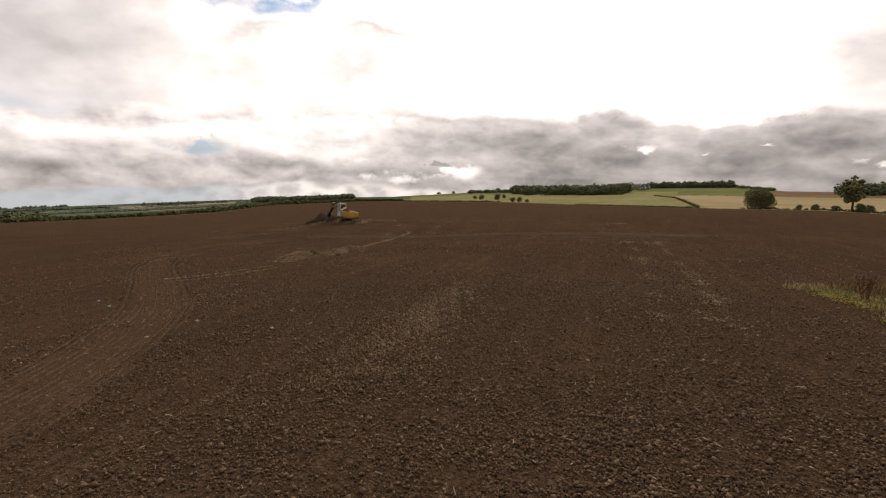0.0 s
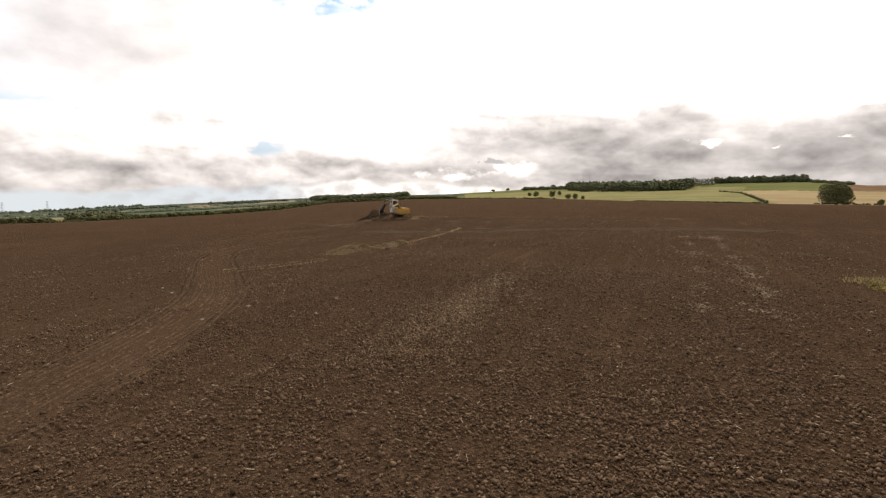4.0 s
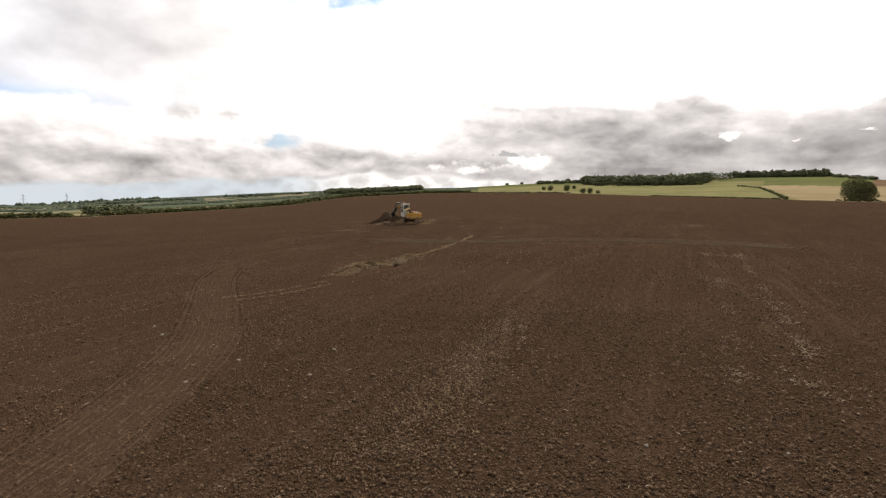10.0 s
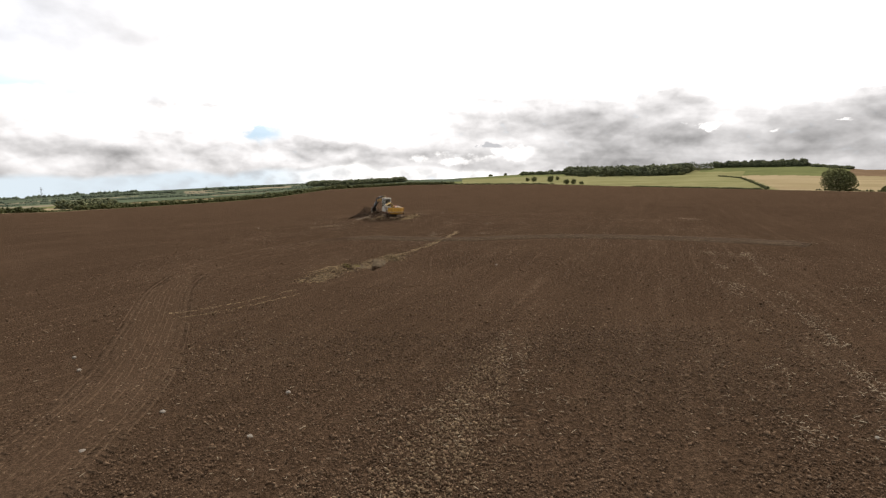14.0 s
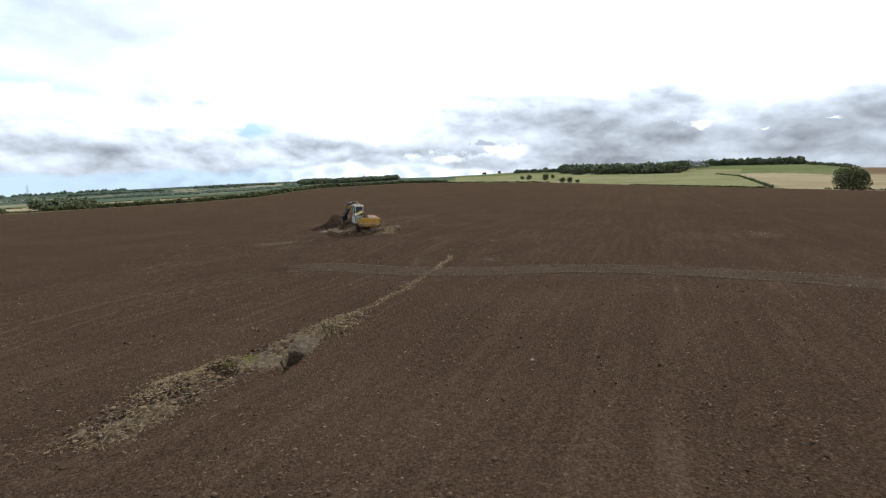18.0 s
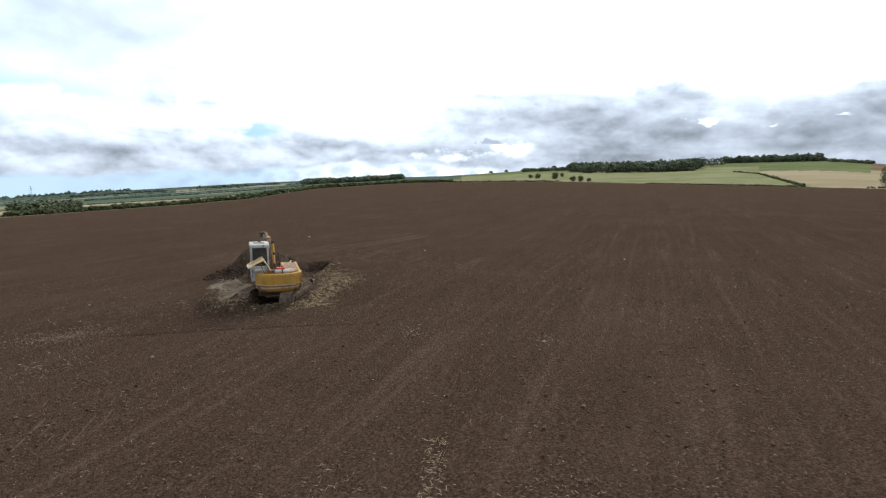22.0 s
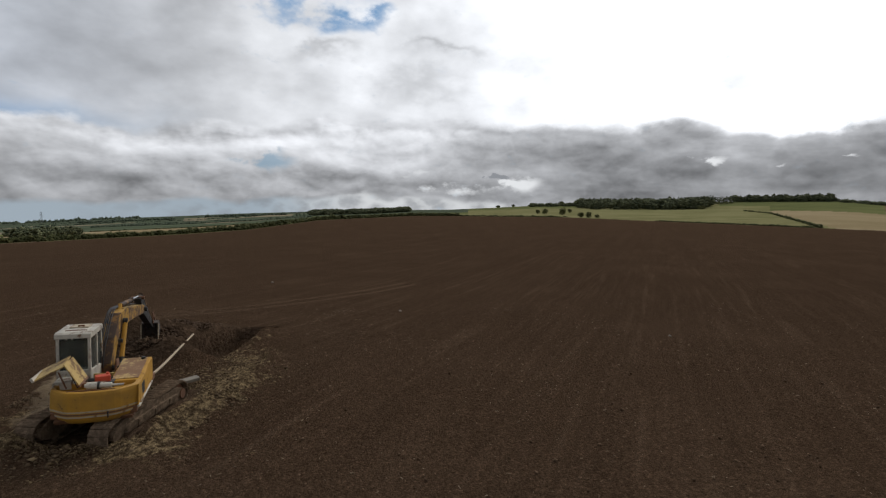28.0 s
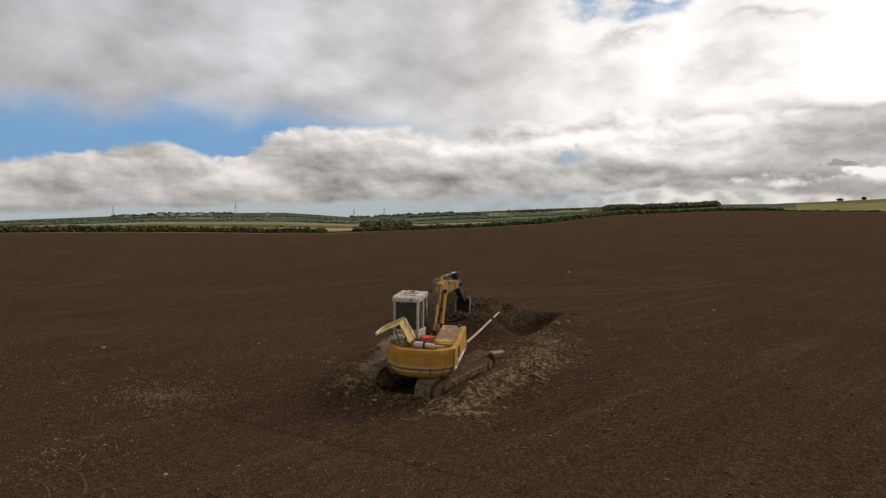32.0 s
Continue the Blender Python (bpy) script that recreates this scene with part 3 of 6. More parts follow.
def at_polar(az, s):
    re, rs = np.interp(az, EDGE_AZ, EDGE_R), np.interp(az, SKY_AZ, SKY_R)
    r = re * (rs / re) ** s
    x, y = HUB[0] + r * math.sin(radians(az)), HUB[1] + r * math.cos(radians(az))
    return x, y, float(land(x, y))


def crop(az, s):
    """Which field lies there: 0 soil, 1 pasture, 2 stubble, 3 meadow, 4 fallow, 5 far land, 6 far stubble, 7 far
    meadow; 5 to 7 have haze in their colour.
    """
    if s < 0:
        return 0
    if az < -80 or az > 75:
        return 3 if int(az / 13) % 2 else 2
    if az < -36:
        band = s + 0.02 * math.sin(az * 0.9)
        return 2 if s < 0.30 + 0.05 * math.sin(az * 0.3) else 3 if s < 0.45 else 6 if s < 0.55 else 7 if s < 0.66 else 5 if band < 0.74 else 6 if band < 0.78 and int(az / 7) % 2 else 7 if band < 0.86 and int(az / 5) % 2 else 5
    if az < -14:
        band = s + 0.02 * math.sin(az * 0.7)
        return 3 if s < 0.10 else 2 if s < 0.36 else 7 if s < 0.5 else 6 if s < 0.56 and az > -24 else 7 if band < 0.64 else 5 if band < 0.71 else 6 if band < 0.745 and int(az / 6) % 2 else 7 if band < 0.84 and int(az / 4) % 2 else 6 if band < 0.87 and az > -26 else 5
    if az < 2:
        return 1 if s < 0.25 else 3 if s < 0.5 else 5
    if az < 13:
        return 1 if s < 0.75 else 3
    line = 30.0 + 4.5 * (1 - min(s / 0.55, 1))
    if az < line:
        return 3 if s > 0.80 and az > 26 else 1
    if s > 0.62 and az < 38:
        return 3
    return 2 if s < 0.72 else 4


def build_ground():
    rings = np.concatenate([np.arange(0.7, 66, 0.8), np.geomspace(67, 700, 130), np.geomspace(712, 4700, 80)])
    azs = np.arange(-180, 180, 0.5)
    A, R = np.meshgrid(np.radians(azs), rings)
    X, Y = HUB[0] + R * np.sin(A), HUB[1] + R * np.cos(A)
    Z = land(X, Y) - 2.6 * hump(X, Y, -2.2, 7.0, 4.6, 8.0, 6) - 1.2 * hump(X, Y, 0.0, -33.8, 1.5, 4.2, 6)
    na, nr = len(azs), len(rings)
    verts = np.stack([X, Y, Z], -1).reshape(-1, 3)
    i, j = np.meshgrid(np.arange(nr - 1), np.arange(na), indexing="ij")
    j2 = (j + 1) % na
    faces = np.stack([i * na + j, i * na + j2, (i + 1) * na + j2, (i + 1) * na + j], -1).reshape(-1, 4)[:, ::-1]
    ob = big_mesh("ground", verts, faces, [SOIL, PASTURE, STUBBLE, MEADOW, FALLOW, HAZELAND, HAZESTUBBLE, HAZEMEADOW], True)
    kinds = np.zeros(len(faces), np.int32)
    mid = verts[faces].mean(1)
    for f in np.nonzero(np.hypot(mid[:, 0] - HUB[0], mid[:, 1] - HUB[1]) > 190)[0]:
        x, y, z = mid[f]
        az, r, s = span(x, y)
        kinds[f] = crop(az, s + 0.008 * noise.noise(Vector((x * 0.03, y * 0.03, 0.0))) if s > 0.02 else s)
    ob.data.polygons.foreach_set("material_index", kinds)
    # close the hub
    bm = bmesh.new()
    bm.from_mesh(ob.data)
    hub = bm.verts.new((HUB[0], HUB[1], float(land(HUB[0], HUB[1]))))
    bm.verts.ensure_lookup_table()
    for k in range(na):
        bm.faces.new((hub, bm.verts[k], bm.verts[(k + 1) % na])).smooth = True
    bm.to_mesh(ob.data)
    bm.free()
    return tagged(ob, "dark brown ploughed field running out to pasture and stubble", "ground", kind="structure")


build_ground()


def clump_cloud(centres, sizes, rng, squash=0.8):
    """Crumpled leaf clumps: each a jagged eight-faced lump. Returns vertices and triangles."""
    base = np.array([(1, 0, 0), (-1, 0, 0), (0, 1, 0), (0, -1, 0), (0, 0, 1), (0, 0, -1)], float)
    tri = np.array([(0, 2, 4), (2, 1, 4), (1, 3, 4), (3, 0, 4), (2, 0, 5), (1, 2, 5), (3, 1, 5), (0, 3, 5)])
    n = len(centres)
    v = base[None] * rng.uniform(0.45, 1.25, (n, 6, 1)) + rng.uniform(-0.3, 0.3, (n, 6, 3))
    turn = rng.uniform(0, 6.28, n)
    c, s = np.cos(turn)[:, None], np.sin(turn)[:, None]
    v = np.stack([v[..., 0] * c - v[..., 1] * s, v[..., 0] * s + v[..., 1] * c, v[..., 2] * squash], -1)
    v = v * np.asarray(sizes)[:, None, None] + np.asarray(centres)[:, None, :]
    return v.reshape(-1, 3), (tri[None] + np.arange(n)[:, None, None] * 6).reshape(-1, 3)


RNG = np.random.default_rng(7)


def wood(name, label, crowns, material, per=46, lump=0.17):
    """Far woodland: crowns as rows of (x, y, ground z, height, radius)."""
    pts, sizes = [], []
    for x, y, z, h, rad in crowns:
        d = RNG.normal(size=(per, 3))
        d /= np.linalg.norm(d, axis=1)[:, None]
        d *= RNG.uniform(0.55, 1.0, (per, 1))
        pts.append(np.stack([x + d[:, 0] * rad, y + d[:, 1] * rad, z + h * 0.50 + d[:, 2] * h * 0.50], 1))
        sizes.append(RNG.uniform(0.6, 1.3, per) * rad * lump * 1.6)
    v, f = clump_cloud(np.concatenate(pts), np.concatenate(sizes), RNG)
    return tagged(big_mesh(name, v, f, material), label, "trees", kind="stuff")


def belt(az0, az1, s0, s1, count, h, rad, spread=0.03):
    """Crowns along a line between two polar places."""
    rows = []
    for k in range(count):
        u = (k + RNG.uniform(-0.4, 0.4)) / max(count - 1, 1)
        x, y, z = at_polar(az0 + (az1 - az0) * u, s0 + (s1 - s0) * u + RNG.uniform(-spread, spread))
        q = RNG.uniform(0.62, 1.22)
        rows.append((x, y, z - 0.5, h * q, rad * q * RNG.uniform(0.85, 1.2)))
    return rows



def el_to_s(az, el):
    """Where on the slope between field edge and skyline the ground shows at that elevation."""
    e0, e1 = np.interp(az, EDGE_AZ, EDGE_EL), np.interp(az, SKY_AZ, SKY_EL)
    t0, t1, t = (math.tan(radians(v)) for v in (e0, e1, el))
    return (t - t0) / (t1 - t0)


# ---- hedges and woods round the field ----
wood("boundary_hedge", "uneven dark green hawthorn hedge along the field edge", belt(-75, -41.5, 0.02, 0.02, 460, 2.7, 1.9, 0.006) + belt(-41.5, -38.5, 0.02, 0.02, 44, 1.1, 1.2, 0.004) + belt(-38.5, -26, 0.02, 0.02, 200, 2.5, 1.9, 0.006), HEDGELEAF, 22, 0.26)
wood("boundary_hedge", "tall bushy hedge where the field edge turns", belt(-26, -20, 0.025, 0.025, 100, 2.6, 2.2, 0.008) + belt(-20, -13, 0.025, 0.025, 100, 3.2, 2.8, 0.010), HEDGELEAF, 26, 0.26)
wood("boundary_hedge", "low broken hedge at the far field edge", belt(-13, 1, 0.02, 0.02, 200, 3.4, 2.6, 0.008) + belt(1, 12, 0.01, 0.01, 60, 1.6, 2.0), HEDGELEAF, 20, 0.28)
wood("boundary_hedge", "low dark hedge below the pasture", belt(20.5, 33, 0.006, 0.006, 190, 1.2, 1.4, 0.003), HEDGELEAF, 16, 0.3)
wood("boundary_hedge", "dark hedge running up between pasture and stubble", belt(33.5, 30, 0.01, 0.5, 80, 2.0, 1.6, 0.004) + belt(30, 28, 0.5, 0.58, 18, 2, 1.6, 0.004), HEDGELEAF, 16, 0.3)
wood("boundary_hedge", "thin line of scrub along the stubble", belt(38, 60, 0.02, 0.02, 70, 1.5, 1.3, 0.01), HEDGELEAF, 14, 0.3)
wood("field_hedge", "thin dark hedge dividing far fields", belt(-75, -38, 0.30, 0.33, 220, 1.1, 1.6, 0.003) + belt(-33, -14, 0.36, 0.30, 170, 1.1, 1.7, 0.003), HEDGELEAF, 12, 0.3)
# far hedges and small woods: haze comes from their paler leaf colour
wood("field_hedge", "faint hedge lines on the distant farmland", belt(-75, -40, 0.55, 0.58, 150, 1.8, 3.5, 0.003) + belt(-33, -14, 0.58, 0.50, 110, 2.0, 4.0, 0.004) + belt(-75, -40, 0.78, 0.82, 60, 3, 8, 0.01), HAZELEAF, 12, 0.3)
far_lines = []
for k, s in enumerate((0.62, 0.74, 0.84, 0.93)):
    a = -72 + 3.1 * k
    while a < -15:
        b = min(a + 9 + 5 * math.sin(k * 2.3 + a), -14)
        far_lines += belt(a, b, s, s + 0.02, int((b - a) * 2.4) + 3, 0.7 + 2.0 * s, 1.5 + 4.0 * s, 0.002)
        a = b + 3.0 + 2.5 * math.sin(a)
wood("field_hedge", "dark hedge lines layering the distant hills", far_lines, HAZELEAF, 12, 0.3)
wood("field_hedge", "small woods scattered on the distant hills", belt(-34, -27, 0.80, 0.84, 22, 5, 12, 0.02) + belt(-24, -17, 0.86, 0.82, 26, 5, 14, 0.02) + belt(-40, -30, 0.98, 0.98, 16, 4, 20, 0.01), HAZELEAF, 18, 0.25)
wood("woodland", "dark conifer plantation on the low skyline", belt(-14.2, -4.3, 0.62, 0.72, 210, 12, 11, 0.06), WOODLEAF, 80, 0.13)
wood("woodland", "mixed broadleaf wood on the hill above the pasture", belt(13.4, 25.0, 0.74, 0.76, 230, 15, 9, 0.11) + belt(8.5, 14, 0.92, 0.86, 26, 7, 8, 0.03), WOODLEAF, 80, 0.13)
wood("woodland", "row of tall pines on the hilltop", belt(27.2, 34.5, 0.98, 0.98, 150, 11.5, 4.6, 0.015), WOODLEAF, 90, 0.19)
wood("woodland", "few tall trees between wood and pines", belt(25.2, 27, 0.9, 0.9, 12, 16, 5, 0.03), WOODLEAF)
wood("woodland", "small trees thinning out along the ridge", belt(34.6, 38, 0.98, 0.98, 30, 5, 4, 0.02), WOODLEAF, 60, 0.2)
wood("woodland", "long dark wood on the rising ground", belt(43.5, 80, 0.88, 0.88, 300, 15, 9, 0.07), WOODLEAF, 70, 0.13)
wood("woodland", "clump of dark trees in the valley", belt(-38.0, -33.6, 0.24, 0.27, 60, 6.8, 4.4, 0.05), WOODLEAF)
wood("woodland", "scattered trees round a distant farm", belt(-62, -52, 0.93, 0.95, 34, 8, 9, 0.03), WOODLEAF)


# ---- single trees and bushes ----
def limb(bm, a, b, r0, r1, sides=6):
    a, b = Vector(a), Vector(b)
    turn = (b - a).to_track_quat("Z", "Y").to_matrix()
    rings = []
    for p, r in ((a, r0), (b, r1)):
        rings.append([bm.verts.new(p + turn @ Vector((r * math.cos(k * 6.2832 / sides), r * math.sin(k * 6.2832 / sides), 0))) for k in range(sides)])
    for k in range(sides):
        bm.faces.new((rings[0][k], rings[0][(k + 1) % sides], rings[1][(k + 1) % sides], rings[1][k]))
    bm.faces.new(rings[1])


def tree(x, y, h, width, label, name="tree", clear=0.15, lumps=900, gaps=0.35, seed=1, leaf=LEAF, category="tree"):
    rng = np.random.default_rng(seed)
    z = float(land(x, y))
    root = new(name)
    root.location = (x, y, z)
    tagged(root, label, category)
    bm = bmesh.new()
    r = h * 0.035
    limb(bm, (0, 0, -0.3), (0.02 * h, 0, h * 0.3), r, r * 0.75, 8)
    limb(bm, (0.02 * h, 0, h * 0.3), (0, 0.03 * h, h * 0.75), r * 0.75, r * 0.2, 8)
    heads = []
    n = 9
    for k in range(n):
        a, up = k * 2.4 + rng.uniform(-0.4, 0.4), rng.uniform(0.4, 0.95)
        reach = width * 0.5 * rng.uniform(0.45, 0.85) * (1.15 - 0.55 * up)
        tip = (math.cos(a) * reach, math.sin(a) * reach, h * (clear + (1 - clear) * up * 0.85))
        limb(bm, (0.01 * h, 0, h * (0.2 + 0.35 * up)), tip, r * 0.4, r * 0.1, 5)
        heads.append(tip)
    heads.append((0, 0, h * 0.82))
    part("trunk", bm, BARK, root)
    d = rng.normal(size=(lumps, 3))
    d /= np.linalg.norm(d, axis=1)[:, None]
    # lobed dome: several overlapping masses give the outline its lumps and gaps
    lobes = rng.normal(size=(9, 3))
    lobes /= np.linalg.norm(lobes, axis=1)[:, None]
    swell = 0.74 + 0.30 * np.clip((d @ lobes.T).max(1) * 3.2 - 2.1, 0, 1)
    reach = swell * rng.uniform(gaps, 1.0, lumps) ** 0.6
    c = np.stack([d[:, 0] * width * 0.5, d[:, 1] * width * 0.5, d[:, 2] * h * (0.56 - clear * 0.5)], 1) * reach[:, None]
    c[:, 2] += h * (0.47 + clear * 0.5)
    c[:, 2] = np.maximum(c[:, 2], h * clear + rng.uniform(0, 0.06, lumps) * h)
    v, f = clump_cloud(c, rng.uniform(0.6, 1.25, lumps) * 1.5 * math.sqrt(width * h / lumps), rng)
    crown = big_mesh("crown", v, f, leaf)
    crown.parent = root
    return root


def part(name, bm, material, parent, label=""):
    me = bpy.data.meshes.new(name)
    bmesh.ops.recalc_face_normals(bm, faces=bm.faces[:])
    bm.to_mesh(me)
    bm.free()
    for m in (material if isinstance(material, (list, tuple)) else [material]):
        me.materials.append(m)
    ob = new(name, me)
    ob.parent = parent
    if label:
        ob["label"] = label
    return ob


def edge_place(az, s=0.01):
    return at_polar(az, s)[:2]


tree(218, 226, 13.0, 19.0, "broad round-crowned oak at the field edge", seed=3, clear=0.02, lumps=3600, gaps=0.2)
tree(*edge_place(48.2, 0.02), 16.5, 9.5, "tall thin ash with a ragged gappy crown", seed=5, clear=0.26, lumps=300, gaps=0.5)
for az, s, h, w, seed in ((49.0, 0.02, 4.5, 5, 11), (49.7, 0.02, 4, 4.5, 12), (43.6, 0.02, 3, 3.4, 13), (45.0, 0.02, 3.2, 5, 14), (46.8, 0.02, 3, 4, 15), (51.6, 0.04, 5, 5.5, 16), (54.6, 0.02, 4.2, 2.6, 17), (55.1, 0.03, 3.2, 2.6, 18)):
    tree(*edge_place(az, s), h, w, "dark green thorn bush at the field edge", "bush", 0.0, 300, 0.2, seed, LEAF, "bush")
for az, el, h, w, seed in ((5.07, 0.52, 6, 12, 21), (6.65, 0.66, 7, 9, 22), (8.67, 0.75, 8, 16, 23), (11.5, 0.86, 10, 13, 24), (12.9, 0.95, 9, 9, 25), (13.6, 0.72, 13, 12, 26), (9.15, -0.02, 6, 7, 27), (9.9, -0.06, 8, 8, 28),
                           (11.67, -0.08, 10, 9, 29), (12.34, 0.15, 7, 6, 30), (13.43, -0.30, 6.5, 7, 31), (14.2, -0.30, 7, 7, 32), (15.0, -0.30, 4, 6, 33)):
    tree(*edge_place(az, el_to_s(az, el)), 0.95 * h, 1.1 * w, "small round field tree on the pasture", "tree", 0.0, 620, 0.15, seed, LEAF)
for az, seed in ((20.6, 41), (21.76, 42), (22.4, 43), (23.02, 44), (24.5, 45), (18.9, 46)):
    tree(*edge_place(az, el_to_s(az, 0.72)), 6, 11, "low gorse bush in front of the wood", "bush", 0.03, 150, 0.4, seed, LEAF, "bush")


# ---- pale grass margin round the ploughed field ----
def margin(az0, az1, wide):
    V, F = [], []
    for az in np.arange(az0, az1, 0.25):
        for s in (0.0, 1.0):
            re = float(np.interp(az, EDGE_AZ, EDGE_R)) - wide * (1.0 - s) * (0.7 + 0.3 * math.sin(az * 5.1)) - 0.2
            x, y = HUB[0] + re * math.sin(radians(az)), HUB[1] + re * math.cos(radians(az))
            V.append((x, y, float(land(x, y)) + 0.10))
    n = len(V) // 2
    F = [(2 * k, 2 * k + 1, 2 * k + 3, 2 * k + 2) for k in range(n - 1)]
    return tagged(mesh_object("grass_margin", V, F, STUBBLE), "strip of dry grass between soil and hedge", "grass margin", kind="structure")


margin(-75, 2, 2.2)


# ---- pylons and farm on the skyline ----
def box(size, centre=(0, 0, 0), turn=None, bevel=0.0, taper=1.0):
    bm = bmesh.new()
    bmesh.ops.create_cube(bm, size=1.0)
    for v in bm.verts:
        k = taper if v.co.z > 0 else 1.0
        v.co = Vector((v.co.x * size[0] * k, v.co.y * size[1] * k, v.co.z * size[2]))
    if bevel:
        bmesh.ops.bevel(bm, geom=bm.edges[:], offset=bevel, segments=2, affect="EDGES", profile=0.6)
    bmesh.ops.transform(bm, matrix=Matrix.Translation(centre) @ (turn if turn else Matrix()), verts=bm.verts)
    return bm


def merge(*bms):
    """Join several bmeshes into the first."""
    first = bms[0]
    for other in bms[1:]:
        me = bpy.data.meshes.new("joint")
        other.to_mesh(me)
        other.free()
        first.from_mesh(me)
        bpy.data.meshes.remove(me)
    return first


def pylon(az, s, h):
    x, y, z = at_polar(az, s)
    root = tagged(new("pylon"), "grey steel lattice electricity pylon far off", "pylon", "pylons on the skyline")
    root.location = (x, y, z)
    w = h * 0.09
    for sx, sy in ((1, 1), (1, -1), (-1, 1), (-1, -1)):
        bm = bmesh.new()
        limb(bm, (sx * w, sy * w, -1), (sx * w * 0.12, sy * w * 0.12, h), 0.28, 0.16, 4)
        part("leg", bm, LATTICE, root)
    for k in range(6):
        bm, z0, z1 = bmesh.new(), h * k / 6, h * (k + 1) / 6
        w0, w1 = w * (1 - 0.88 * k / 6), w * (1 - 0.88 * (k + 1) / 6)
        for a in range(4):
            c, d = (((1, 1), (-1, 1), (-1, -1), (1, -1))[q % 4] for q in (a, a + 1))
            limb(bm, (c[0] * w0, c[1] * w0, z0), (d[0] * w1, d[1] * w1, z1), 0.12, 0.12, 4)
        part("brace", bm, LATTICE, root)
    for zz, ww in ((0.62, 0.22), (0.78, 0.18), (0.93, 0.14)):
        bm = bmesh.new()
        limb(bm, (-ww * h, 0, zz * h), (ww * h, 0, zz * h), 0.22, 0.22, 4)
        part("cross_arm", bm, LATTICE, root)
    return root


for az, s, h in ((-51.6, 0.90, 46), (-40.1, 0.92, 42), (-37.0, 0.95, 40), (-62, 0.95, 40)):
    pylon(az, s, h)


def house(az, s, w, d, h, label):
    x, y, z = at_polar(az, s)
    root = tagged(new("house"), label, "house", "farm on the skyline")
    root.matrix_world = pose(x, y, z, 0, 0, -az + 20)
    part("wall", box((w, d, h + 2), (0, 0, h / 2 - 1)), RENDERED, root)
    bm = bmesh.new()
    e = 0.5
    a = [bm.verts.new(p) for p in ((-w / 2 - e, -d / 2 - e, h), (w / 2 + e, -d / 2 - e, h), (w / 2 + e, d / 2 + e, h), (-w / 2 - e, d / 2 + e, h), (-w / 2 - e, 0, h + d * 0.42), (w / 2 + e, 0, h + d * 0.42))]
    for q in ((0, 1, 5, 4), (2, 3, 4, 5), (0, 4, 3), (1, 2, 5), (0, 3, 2, 1)):
        bm.faces.new([a[i] for i in q])
    roof = part("roof", bm, SLATE, root)
    part("chimney", box((1.2, 1.2, 2.4), (w * 0.32, 0, h + d * 0.42 + 0.6)), RENDERED, roof)
    for k in range(3):
        part("window", box((1.4, 0.2, 1.6), (-w * 0.32 + k * w * 0.32, -d / 2 - 0.05, h * 0.6)), GREASE, root)


for k, (az, w) in enumerate(((-60.9, 14), (-58.2, 18), (-57.2, 12), (-56.3, 22), (-55.4, 16), (-54.8, 20), (-53.9, 13), (-48.6, 12))):
    house(az, 0.86 + 0.02 * (k % 3), w, 9, 5.5 + k % 2, "white rendered farmhouse with a slate roof")


# ---- dug earth: the machine's hole and the trial trench ----
def ripple(x, y, scale, seed=0.0):
    return np.array([noise.noise(Vector((a * scale, b * scale, seed))) for a, b in zip(np.ravel(x), np.ravel(y))]).reshape(np.shape(x))


def earth_patch(name, label, x0, x1, y0, y1, step, shape, choose, rough, materials, category="earth"):
    xs, ys = np.arange(x0, x1 + step / 2, step), np.arange(y0, y1 + step / 2, step)
    X, Y = np.meshgrid(xs, ys)
    rim = np.minimum.reduce([X - x0, x1 - X, Y - y0, y1 - Y])
    fade = np.clip(rim / 1.2, 0, 1)
    fade = fade * fade * (3 - 2 * fade)
    low, mid, fine = ripple(X, Y, 0.6), ripple(X, Y, 2.3, 4.0), ripple(X, Y, 6.0, 9.0)
    Z = land(X, Y) + 0.012 + fade * (shape(X, Y, low) + (0.07 * mid + 0.055 * fine) * rough(X, Y)) - 0.06 * (rim < step * 0.6)
    ny, nx = X.shape
    verts = np.stack([X + 0.04 * fine, Y + 0.04 * mid, Z], -1).reshape(-1, 3)
    i, j = np.meshgrid(np.arange(ny - 1), np.arange(nx - 1), indexing="ij")
    faces = np.stack([i * nx + j, i * nx + j + 1, (i + 1) * nx + j + 1, (i + 1) * nx + j], -1).reshape(-1, 4)
    ob = big_mesh(name, verts, faces, materials, True)
    ob.data.polygons.foreach_set("material_index", choose(X, Y, low, mid, fine)[:-1, :-1].astype(np.int32).ravel())
    tagged(ob, label, category, kind="structure")
    return ob


